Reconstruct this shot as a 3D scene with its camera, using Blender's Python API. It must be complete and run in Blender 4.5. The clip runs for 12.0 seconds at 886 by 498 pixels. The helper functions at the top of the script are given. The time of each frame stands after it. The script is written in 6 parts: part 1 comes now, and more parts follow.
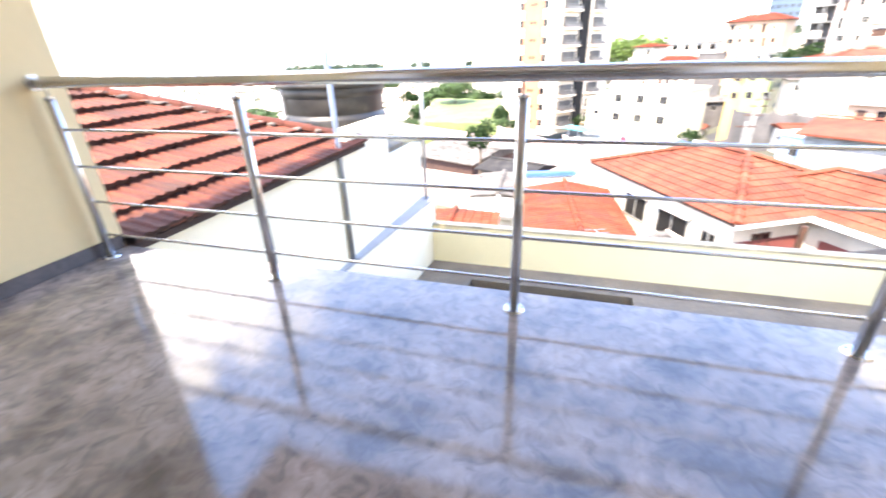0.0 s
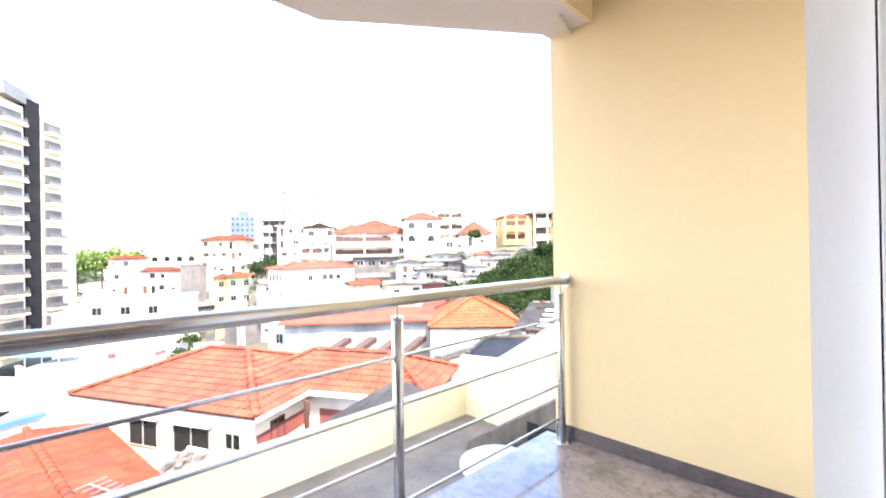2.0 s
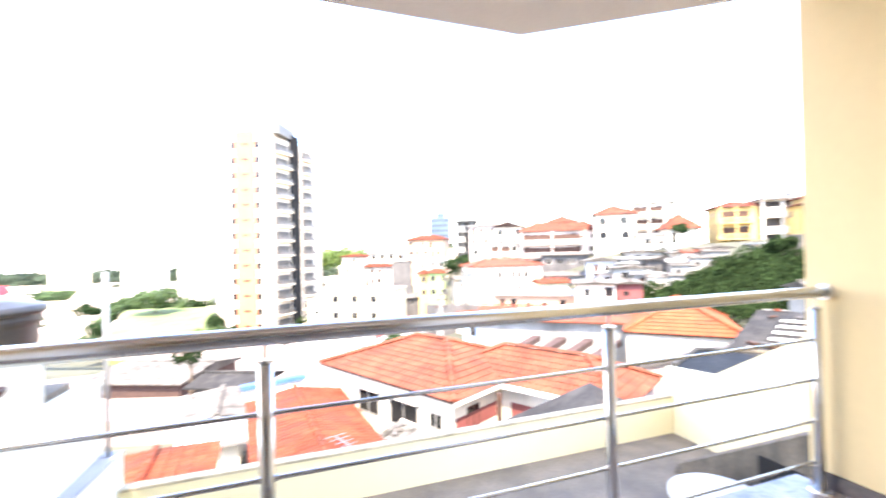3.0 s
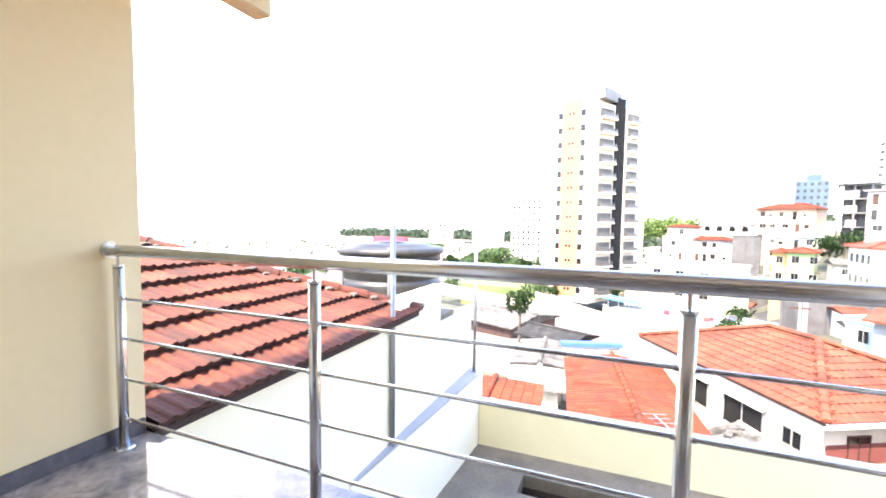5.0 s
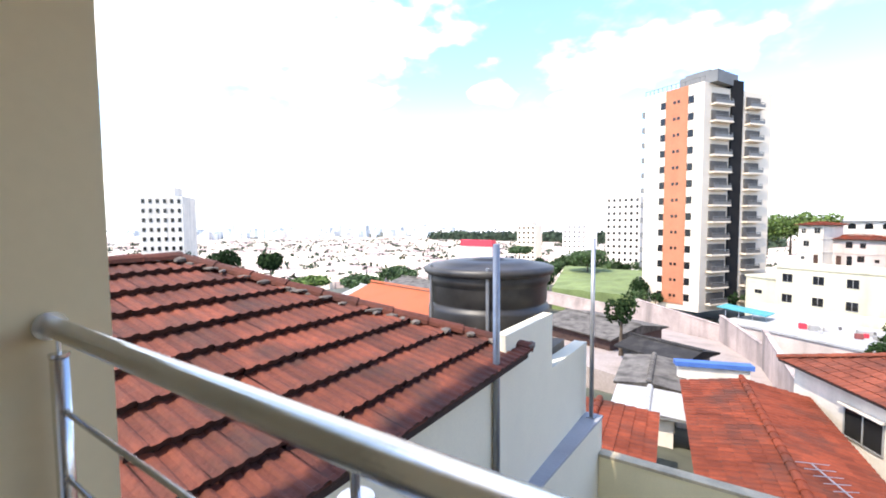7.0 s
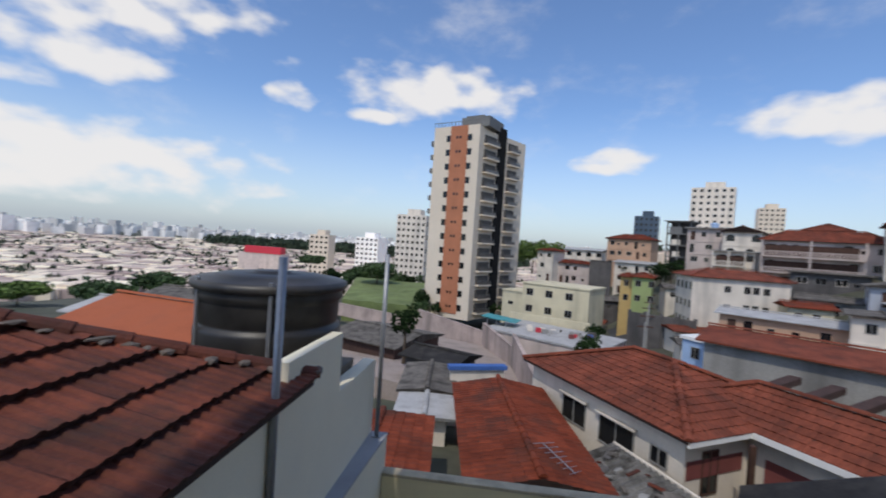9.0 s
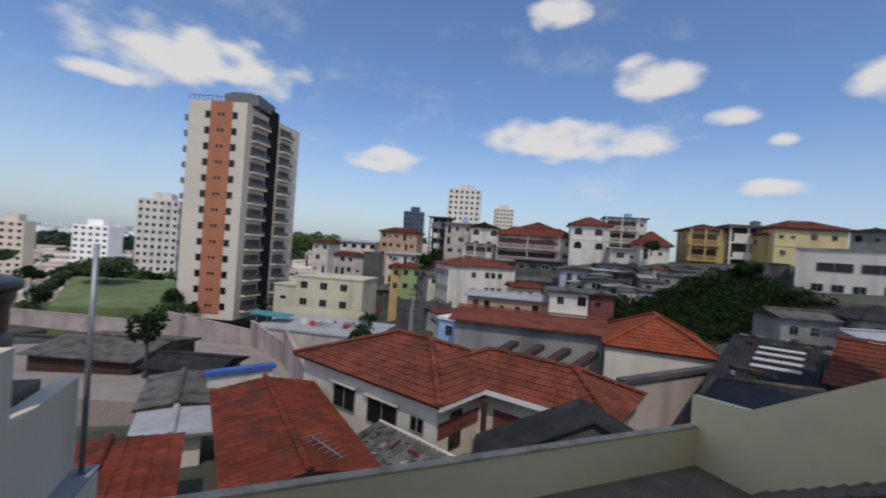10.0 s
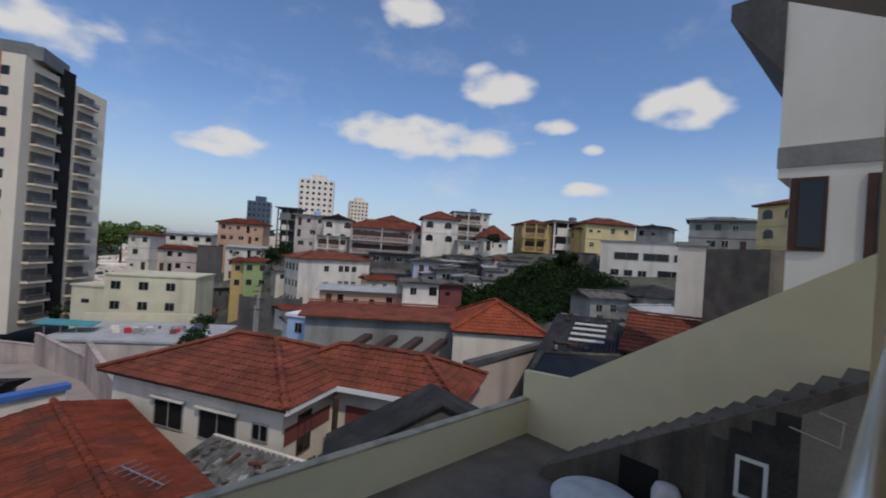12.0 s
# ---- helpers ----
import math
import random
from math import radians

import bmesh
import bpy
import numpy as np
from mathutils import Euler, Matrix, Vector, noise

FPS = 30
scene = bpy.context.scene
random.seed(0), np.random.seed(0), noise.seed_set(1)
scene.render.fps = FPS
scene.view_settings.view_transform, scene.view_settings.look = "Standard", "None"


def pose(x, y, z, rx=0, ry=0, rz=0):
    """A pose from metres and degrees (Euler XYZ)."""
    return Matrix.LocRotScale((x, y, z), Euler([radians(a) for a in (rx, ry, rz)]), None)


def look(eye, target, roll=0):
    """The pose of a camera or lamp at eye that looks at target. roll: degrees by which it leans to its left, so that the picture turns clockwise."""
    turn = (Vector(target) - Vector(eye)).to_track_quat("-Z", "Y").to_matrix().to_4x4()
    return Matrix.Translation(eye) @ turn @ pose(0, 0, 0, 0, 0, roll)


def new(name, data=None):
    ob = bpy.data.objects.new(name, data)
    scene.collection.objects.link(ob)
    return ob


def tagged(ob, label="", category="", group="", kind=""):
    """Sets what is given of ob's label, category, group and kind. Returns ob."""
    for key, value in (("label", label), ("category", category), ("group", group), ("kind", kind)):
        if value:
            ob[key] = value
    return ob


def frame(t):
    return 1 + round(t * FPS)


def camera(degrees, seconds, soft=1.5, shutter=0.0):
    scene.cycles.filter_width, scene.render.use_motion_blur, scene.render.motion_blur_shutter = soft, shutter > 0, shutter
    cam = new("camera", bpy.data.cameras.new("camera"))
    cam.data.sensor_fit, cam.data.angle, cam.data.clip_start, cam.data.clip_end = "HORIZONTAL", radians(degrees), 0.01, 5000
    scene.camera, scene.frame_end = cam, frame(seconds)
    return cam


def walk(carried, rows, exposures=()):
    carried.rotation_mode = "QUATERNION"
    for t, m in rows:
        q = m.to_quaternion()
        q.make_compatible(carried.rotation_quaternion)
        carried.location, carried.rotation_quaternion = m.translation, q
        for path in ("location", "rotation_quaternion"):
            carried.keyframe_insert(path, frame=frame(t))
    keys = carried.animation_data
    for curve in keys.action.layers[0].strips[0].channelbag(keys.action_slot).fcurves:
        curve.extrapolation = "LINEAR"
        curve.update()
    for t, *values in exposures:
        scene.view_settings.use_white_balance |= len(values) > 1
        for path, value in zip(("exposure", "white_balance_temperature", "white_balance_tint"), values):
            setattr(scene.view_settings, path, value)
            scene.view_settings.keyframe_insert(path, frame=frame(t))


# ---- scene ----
cam = camera(92.4, 12.0, soft=1.8, shutter=0.25)
PATH = [
    (0, (2.87, -1.75, 1.136), (2.328, -0.02, 0.292), -2.0),
    (0.5, (2.881, -1.59, 1.12), (3.16, 0.181, 0.234), -0.2),
    (1, (2.882, -1.494, 1.087), (3.943, -0.069, 0.168), 1.0),
    (1.5, (2.89, -1.483, 1.092), (4.237, -0.121, 0.514), 0.3),
    (2, (2.887, -1.478, 1.261), (4.273, -0.037, 1.268), -0.9),
    (2.5, (2.847, -1.512, 1.258), (4.119, 0.027, 1.376), -0.5),
    (3, (2.77, -1.487, 1.309), (3.423, 0.403, 1.322), -1.3),
    (3.5, (2.653, -1.501, 1.309), (2.32, 0.471, 1.256), -1.7),
    (5.5, (2.4, -1.273, 1.209), (1.476, 0.488, 0.995), 2.1),
    (6, (2.279, -0.986, 1.23), (1.096, 0.599, 0.933), 3.0),
    (6.5, (1.992, -0.668, 1.326), (0.83, 0.949, 1.141), 0.5),
    (8.5, (1.489, -0.056, 1.383), (0.777, 1.812, 1.323), 3.4),
    (9, (1.606, -0.086, 1.383), (1.388, 1.902, 1.342), 3.8),
    (9.5, (1.776, -0.192, 1.395), (2.056, 1.789, 1.378), 4.3),
    (10, (1.893, -0.176, 1.372), (2.681, 1.662, 1.366), 4.1),
    (10.5, (2.108, -0.082, 1.3), (3.272, 1.545, 1.304), 3.7),
    (11, (2.224, -0.031, 1.317), (3.637, 1.385, 1.348), 3.8),
    (11.5, (2.222, -0.031, 1.326), (3.706, 1.31, 1.356), 4.0),
    (12, (2.175, -0.013, 1.317), (3.529, 1.46, 1.325), 3.8),
]
EXPOSURES = [(0.0, 3.10, 7700, 14), (3.7, 3.20, 7700, 14), (5.3, 3.05, 7500, 13), (5.9, 2.80, 7300, 13), (6.3, 2.20, 7200, 12), (6.7, 1.85, 7100, 12),
             (8.3, 0.10, 6800, 11), (8.8, -0.20, 6700, 10), (9.5, -0.45, 6700, 10), (12.0, -0.62, 6700, 10)]
walk(cam, [(t, look(eye, target, roll)) for t, eye, target, roll in PATH], EXPOSURES)

# ---- world and sun ----
SUN_AZ, SUN_EL = 197.0, 56.0      # degrees clockwise from +y, and above the horizon
world = bpy.data.worlds.new("sky")
scene.world = world
world.use_nodes = True
wt = world.node_tree
wt.nodes.clear()


def wnode(kind, **values):
    n = wt.nodes.new(kind)
    for key, value in values.items():
        n.inputs[int(key[1:])].default_value = value
    return n


def wmath(op, a, b=None, c=None):
    n = wt.nodes.new("ShaderNodeMath")
    n.operation = op
    for i, v in enumerate((a, b, c)):
        if v is None:
            continue
        if isinstance(v, (int, float)):
            n.inputs[i].default_value = v
        else:
            wt.links.new(v, n.inputs[i])
    return n.outputs[0]


sky = wt.nodes.new("ShaderNodeTexSky")
sky.sky_type = "NISHITA"
sky.sun_disc = False
sky.sun_elevation, sky.sun_rotation = radians(SUN_EL), radians(SUN_AZ)
sky.air_density, sky.dust_density, sky.ozone_density = 1.0, 1.2, 1.6
coord = wt.nodes.new("ShaderNodeTexCoord")
sep = wt.nodes.new("ShaderNodeSeparateXYZ")
wt.links.new(coord.outputs["Generated"], sep.inputs[0])
azim = wmath("MULTIPLY", wmath("ARCTAN2", sep.outputs[0], sep.outputs[1]), 57.2958)
elev = wmath("MULTIPLY", wmath("ARCSINE", sep.outputs[2]), 57.2958)
# fair-weather cumulus: azimuth, elevation, half width, half height in degrees
CLOUDS = ((39.2, 14.8, 13.8, 2.9), (48.8, 21.4, 5.3, 2.5), (56.2, 16.7, 3.4, 1.2), (61.1, 13.7, 1.6, 0.9),
          (15.0, 10.5, 4.8, 1.3), (61.4, 8.8, 4.5, 1.1), (-9.4, 18.8, 13.4, 4.0), (36.5, 29.1, 4.6, 2.2),
          (70.9, 18.5, 5.3, 3.0), (-43.3, 23.5, 10.4, 5.1), (-46.0, 16.1, 6.4, 2.8), (-51.9, 6.0, 25.7, 5.0),
          (15.0, 11.3, 4.7, 1.5), (-26.8, 16.6, 3.3, 1.7), (-16.7, 15.4, 3.7, 1.2), (48.7, 21.4, 4.7, 2.4), (-60.0, 25.0, 30.0, 12.0),
          (-100.0, 40.0, 40.0, 10.0), (120.0, 30.0, 35.0, 9.0), (170.0, 45.0, 40.0, 10.0))
field = None
for az, el, w, h in CLOUDS:
    da = wmath("MULTIPLY", wmath("SUBTRACT", azim, az), 1 / w)
    de = wmath("MULTIPLY", wmath("SUBTRACT", elev, el), 1 / h)
    r2 = wmath("ADD", wmath("MULTIPLY", da, da), wmath("MULTIPLY", de, de))
    lump = wmath("SUBTRACT", 1.0, r2)
    field = lump if field is None else wmath("MAXIMUM", field, lump)
puff = wnode("ShaderNodeTexNoise", i2=13.0, i3=5.0, i4=0.42)
stretch = wnode("ShaderNodeMapping", i3=(1.0, 1.0, 1.9))
wt.links.new(coord.outputs["Generated"], stretch.inputs[0])
wt.links.new(stretch.outputs[0], puff.inputs["Vector"])
broad = wnode("ShaderNodeTexNoise", i2=5.0, i3=5.0, i4=0.6)
wt.links.new(stretch.outputs[0], broad.inputs["Vector"])
rough_edge = wmath("MULTIPLY", wmath("SUBTRACT", puff.outputs[0], 0.5), 2.7)
density = wmath("ADD", wmath("MAXIMUM", field, -1.5), rough_edge)
wisps = wmath("MULTIPLY", wmath("SUBTRACT", broad.outputs[0], 0.55), 1.6)
cover = wt.nodes.new("ShaderNodeMapRange")
cover.interpolation_type = "SMOOTHSTEP"
cover.inputs[1].default_value, cover.inputs[2].default_value = -0.05, 0.9
wt.links.new(wmath("MAXIMUM", density, wisps), cover.inputs[0])
haze = wt.nodes.new("ShaderNodeMapRange")
haze.interpolation_type = "SMOOTHSTEP"
haze.inputs[1].default_value, haze.inputs[2].default_value = 18.0, 0.0
haze.inputs[4].default_value = 0.5
wt.links.new(elev, haze.inputs[0])
scaled = wt.nodes.new("ShaderNodeVectorMath")
scaled.operation = "MULTIPLY"
scaled.inputs[1].default_value = (0.142, 0.172, 0.214)
wt.links.new(sky.outputs[0], scaled.inputs[0])
hazed = wt.nodes.new("ShaderNodeMix")
hazed.data_type = "RGBA"
wt.links.new(haze.outputs[0], hazed.inputs[0])
wt.links.new(scaled.outputs[0], hazed.inputs[6])
hazed.inputs[7].default_value = (0.78, 0.88, 1.0, 1)
clouded = wt.nodes.new("ShaderNodeMix")
clouded.data_type = "RGBA"
wt.links.new(wmath("MULTIPLY", cover.outputs[0], 0.95), clouded.inputs[0])
wt.links.new(hazed.outputs[2], clouded.inputs[6])
clouded.inputs[7].default_value = (1.02, 1.02, 1.04, 1)
bg = wt.nodes.new("ShaderNodeBackground")
bg.inputs[1].default_value = 1.0
wt.links.new(clouded.outputs[2], bg.inputs[0])
wout = wt.nodes.new("ShaderNodeOutputWorld")
wt.links.new(bg.outputs[0], wout.inputs[0])

sun = new("sun", bpy.data.lights.new("sun", "SUN"))
sun.data.energy, sun.data.angle, sun.data.color = 2.35, radians(0.6), (1.0, 0.95, 0.86)
sd = Vector((math.sin(radians(SUN_AZ)) * math.cos(radians(SUN_EL)), math.cos(radians(SUN_AZ)) * math.cos(radians(SUN_EL)), math.sin(radians(SUN_EL))))
sun.matrix_world = look(sd * 60, (0, 0, 0))

# ---- materials ----


def material(name, col, rough=0.7, metal=0.0, var=0.25, scale=3.0, fine=40.0, bump=0.15, dirt=None, dirt_amount=0.5, dirt_scale=1.2,
             piece=0.0, island=0.0, spec=0.5, hue=0.0, streak=False):
    """Two scales of tone, optional dirt stains, tone by piece, and fine relief, in world metres."""
    m = bpy.data.materials.new(name)
    m.use_nodes = True
    nt = m.node_tree
    bs = nt.nodes["Principled BSDF"]
    bs.inputs["Roughness"].default_value, bs.inputs["Metallic"].default_value = rough, metal
    bs.inputs["Specular IOR Level"].default_value = spec
    geo = nt.nodes.new("ShaderNodeNewGeometry")

    def noise_tex(sc, detail, vec=None):
        n = nt.nodes.new("ShaderNodeTexNoise")
        n.inputs["Scale"].default_value, n.inputs["Detail"].default_value = sc, detail
        nt.links.new(vec or geo.outputs["Position"], n.inputs["Vector"])
        return n.outputs[0]

    def ramp(src, a, b, lo, hi):
        n = nt.nodes.new("ShaderNodeMapRange")
        for i, v in enumerate((a, b, lo, hi)):
            n.inputs[i + 1].default_value = v
        nt.links.new(src, n.inputs[0])
        return n.outputs[0]

    def mul(a, b):
        n = nt.nodes.new("ShaderNodeMath")
        n.operation = "MULTIPLY"
        nt.links.new(a, n.inputs[0])
        nt.links.new(b, n.inputs[1])
        return n.outputs[0]

    big, small = noise_tex(scale, 4.0), noise_tex(fine, 3.0)
    tone = mul(ramp(big, 0.3, 0.7, 1 - var, 1 + var * 0.6), ramp(small, 0.3, 0.7, 1 - var * 0.5, 1 + var * 0.4))
    if piece:
        info = nt.nodes.new("ShaderNodeObjectInfo")
        tone = mul(tone, ramp(info.outputs["Random"], 0, 1, 1 - piece, 1 + piece))
    if island:
        tone = mul(tone, ramp(geo.outputs["Random Per Island"], 0, 1, 1 - island, 1 + island))
    mix = nt.nodes.new("ShaderNodeVectorMath")
    mix.operation = "SCALE"
    mix.inputs[0].default_value = col
    nt.links.new(tone, mix.inputs["Scale"])
    colour = mix.outputs[0]
    if hue:
        hs = nt.nodes.new("ShaderNodeHueSaturation")
        rnd = geo.outputs["Random Per Island"]
        nt.links.new(ramp(rnd, 0, 1, 0.5 - hue, 0.5 + hue), hs.inputs["Hue"])
        nt.links.new(colour, hs.inputs["Color"])
        colour = hs.outputs[0]
    if dirt:
        vec = None
        if streak:
            mp = nt.nodes.new("ShaderNodeMapping")
            mp.inputs[3].default_value = (1.0, 1.0, 0.12)
            nt.links.new(geo.outputs["Position"], mp.inputs[0])
            vec = mp.outputs[0]
        d = nt.nodes.new("ShaderNodeMix")
        d.data_type = "RGBA"
        nt.links.new(ramp(noise_tex(dirt_scale, 8.0, vec), 0.48, 0.72, 0, dirt_amount), d.inputs[0])
        nt.links.new(colour, d.inputs[6])
        d.inputs[7].default_value = (*dirt, 1)
        colour = d.outputs[2]
    nt.links.new(colour, bs.inputs["Base Color"])
    if bump:
        b = nt.nodes.new("ShaderNodeBump")
        b.inputs["Strength"].default_value, b.inputs["Distance"].default_value = bump, 0.02
        nt.links.new(small, b.inputs["Height"])
        nt.links.new(b.outputs[0], bs.inputs["Normal"])
    return m


def granite_material():
    m = material("granite_polished", (0.40, 0.315, 0.262), 0.10, var=0.35, scale=2.2, fine=18.0, bump=0.0, dirt=(0.075, 0.066, 0.062), dirt_amount=0.85, dirt_scale=3.2)
    nt = m.node_tree
    bs = nt.nodes["Principled BSDF"]
    bs.inputs["IOR"].default_value = 1.82
    geo = nt.nodes.new("ShaderNodeNewGeometry")
    veins = nt.nodes.new("ShaderNodeTexNoise")
    veins.inputs["Scale"].default_value, veins.inputs["Detail"].default_value, veins.inputs["Distortion"].default_value = 3.5, 9.0, 1.6
    nt.links.new(geo.outputs["Position"], veins.inputs["Vector"])
    cut = nt.nodes.new("ShaderNodeMapRange")
    for i, v in enumerate((0.5, 0.66, 0.0, 0.55)):
        cut.inputs[i + 1].default_value = v
    nt.links.new(veins.outputs[0], cut.inputs[0])
    over = nt.nodes.new("ShaderNodeMix")
    over.data_type = "RGBA"
    old = bs.inputs["Base Color"].links[0].from_socket
    nt.links.new(cut.outputs[0], over.inputs[0])
    nt.links.new(old, over.inputs[6])
    over.inputs[7].default_value = (0.38, 0.29, 0.225, 1)
    nt.links.new(over.outputs[2], bs.inputs["Base Color"])
    speck = nt.nodes.new("ShaderNodeTexNoise")
    speck.inputs["Scale"].default_value, speck.inputs["Detail"].default_value, speck.inputs["Distortion"].default_value = 13.0, 9.0, 1.2
    nt.links.new(geo.outputs["Position"], speck.inputs["Vector"])
    fleck = nt.nodes.new("ShaderNodeMapRange")
    for i, v in enumerate((0.45, 0.75, 0.0, 0.6)):
        fleck.inputs[i + 1].default_value = v
    nt.links.new(speck.outputs[0], fleck.inputs[0])
    dark = nt.nodes.new("ShaderNodeMix")
    dark.data_type = "RGBA"
    nt.links.new(fleck.outputs[0], dark.inputs[0])
    nt.links.new(over.outputs[2], dark.inputs[6])
    dark.inputs[7].default_value = (0.075, 0.056, 0.046, 1)
    nt.links.new(dark.outputs[2], bs.inputs["Base Color"])
    wave = nt.nodes.new("ShaderNodeBump")
    wave.inputs["Strength"].default_value, wave.inputs["Distance"].default_value = 0.09, 0.008
    nt.links.new(veins.outputs[0], wave.inputs["Height"])
    nt.links.new(wave.outputs[0], bs.inputs["Normal"])
    return m


GRANITE = granite_material()
SKIRT = material("granite_skirting", (0.10, 0.085, 0.085), 0.25, var=0.25, scale=8, bump=0)
YELLOW = material("yellow_wall_paint", (0.80, 0.63, 0.36), 0.75, var=0.03, scale=0.6, fine=20, bump=0.015, spec=0.3)
CREAM = material("cream_wall_paint", (0.85, 0.74, 0.47), 0.8, var=0.06, scale=1.0, fine=50, bump=0.1, dirt=(0.42, 0.38, 0.28), dirt_amount=0.25, dirt_scale=1.0, spec=0.3)
CREAM_L = material("off_white_wall_paint", (0.86, 0.78, 0.60), 0.8, var=0.05, scale=1.0, fine=50, bump=0.1, dirt=(0.5, 0.47, 0.4), dirt_amount=0.25, dirt_scale=1.0, spec=0.3)
WHITE = material("white_paint", (0.80, 0.79, 0.77), 0.7, var=0.03, scale=1.5, fine=60, bump=0.05, spec=0.3)
WHITE_OUT = material("white_exterior_paint", (0.80, 0.74, 0.65), 0.75, var=0.05, scale=0.8, fine=20, bump=0.06, dirt=(0.5, 0.46, 0.4), dirt_amount=0.3, dirt_scale=0.5, streak=True, spec=0.3)
SOFFIT = material("soffit_paint", (0.74, 0.68, 0.63), 0.8, var=0.05, scale=1.2, fine=40, bump=0.08, spec=0.3)
STEEL = material("brushed_stainless", (0.70, 0.69, 0.67), 0.26, 1.0, var=0.06, scale=6, fine=120, bump=0.02)
BLUE_AL = material("dark_blue_aluminium", (0.03, 0.035, 0.09), 0.35, 0.2, var=0.1, bump=0)
CONCRETE = material("worn_concrete", (0.19, 0.152, 0.112), 0.85, var=0.3, scale=1.2, fine=25, bump=0.4, dirt=(0.085, 0.076, 0.066), dirt_amount=0.8, dirt_scale=0.9)
MOULDY = material("mouldy_concrete", (0.15, 0.125, 0.095), 0.9, var=0.35, scale=1.8, fine=25, bump=0.5, dirt=(0.018, 0.018, 0.016), dirt_amount=0.97, dirt_scale=1.6, streak=True)
GREY_RENDER = material("bare_grey_render", (0.29, 0.25, 0.205), 0.9, var=0.22, scale=1.5, fine=25, bump=0.35, dirt=(0.13, 0.12, 0.11), dirt_amount=0.6, dirt_scale=1.0, streak=True)
BLACK_MOULD = material("black_mould", (0.045, 0.043, 0.038), 0.95, var=0.45, scale=2.5, fine=25, bump=0.5, dirt=(0.16, 0.14, 0.115), dirt_amount=0.7, dirt_scale=2.2, streak=True)
CAPPING = material("weathered_coping", (0.52, 0.43, 0.29), 0.85, var=0.2, scale=3, fine=30, bump=0.3, dirt=(0.16, 0.14, 0.11), dirt_amount=0.6, dirt_scale=2.5)
LEDGE = material("grey_ledge_paint", (0.36, 0.36, 0.38), 0.7, var=0.12, scale=2, bump=0.2)
GALV = material("galvanised_pipe", (0.33, 0.34, 0.36), 0.45, 0.6, var=0.12, scale=8, bump=0.05)
TANK = material("black_polyethylene", (0.024, 0.022, 0.021), 0.46, var=0.25, scale=2.5, bump=0.03, dirt=(0.10, 0.09, 0.08), dirt_amount=0.5, dirt_scale=2.0)
TILE = material("terracotta_tile", (0.140, 0.034, 0.017), 0.85, var=0.35, scale=2.6, fine=30, bump=0.5, dirt=(0.04, 0.022, 0.017), dirt_amount=0.7, dirt_scale=3.0, piece=0.36)
TILE_FAR = material("weathered_roof_tiles", (0.205, 0.056, 0.032), 0.85, var=0.3, scale=0.8, fine=6, bump=0.3, dirt=(0.07, 0.03, 0.022), dirt_amount=0.75, dirt_scale=0.7, island=0.13, spec=0.2)
TILE_BRIGHT = material("bright_orange_roof_tiles", (0.29, 0.066, 0.029), 0.85, var=0.25, scale=0.8, fine=6, bump=0.3, dirt=(0.10, 0.04, 0.025), dirt_amount=0.6, dirt_scale=0.7, island=0.10, spec=0.2)
TILE_ORANGE = material("orange_roof_tiles", (0.19, 0.040, 0.018), 0.85, var=0.3, scale=0.8, fine=6, bump=0.3, dirt=(0.06, 0.03, 0.022), dirt_amount=0.8, dirt_scale=0.7, island=0.18, spec=0.2)
DECK = material("roof_underlay_and_shaft_shade", (0.05, 0.03, 0.025), 0.95, var=0.2, bump=0)
ORANGE_SHEET = material("orange_roof_paint", (0.36, 0.088, 0.03), 0.85, var=0.15, scale=0.6, fine=8, bump=0.3, dirt=(0.2, 0.06, 0.03), dirt_amount=0.5, dirt_scale=0.6)
# moss plus the shadow under the tile edge, both in one dark colour
MOSS_SHADE = material("mossy_shaded_tile_edge", (0.055, 0.022, 0.015), 0.95, var=0.4, scale=6, fine=50, bump=0.5)
MORTAR = material("grey_mortar", (0.16, 0.13, 0.11), 0.95, var=0.3, scale=6, fine=40, bump=0.6, dirt=(0.04, 0.035, 0.03), dirt_amount=0.7, dirt_scale=5)
CORRUGATED = material("dirty_corrugated_sheet", (0.29, 0.28, 0.265), 0.8, var=0.35, scale=1.5, fine=12, bump=0.25, dirt=(0.045, 0.04, 0.035), dirt_amount=0.85, dirt_scale=1.3, spec=0.2)
FIBRO = material("fibre_cement_sheet", (0.15, 0.135, 0.12), 0.9, var=0.3, scale=1.0, fine=12, bump=0.3, dirt=(0.035, 0.033, 0.03), dirt_amount=0.8, dirt_scale=1.2, island=0.15, spec=0.1)
DARK_ROOF = material("dark_sheet_roof", (0.035, 0.033, 0.032), 0.7, var=0.3, scale=0.8, fine=8, bump=0.2, dirt=(0.10, 0.09, 0.08), dirt_amount=0.4, dirt_scale=1.0, spec=0.1)
PALE_ROOF = material("pale_sheet_roof", (0.42, 0.41, 0.40), 0.7, var=0.2, scale=0.6, fine=8, bump=0.2, dirt=(0.2, 0.19, 0.18), dirt_amount=0.6)
RENDER_W = material("white_render", (0.74, 0.66, 0.56), 0.85, var=0.1, scale=0.6, fine=10, bump=0.1, dirt=(0.26, 0.24, 0.21), dirt_amount=0.5, dirt_scale=0.5, streak=True)
RENDER_C = material("cream_render", (0.62, 0.55, 0.38), 0.85, var=0.1, scale=0.5, fine=10, bump=0.1, dirt=(0.28, 0.25, 0.18), dirt_amount=0.5, dirt_scale=0.5, streak=True)
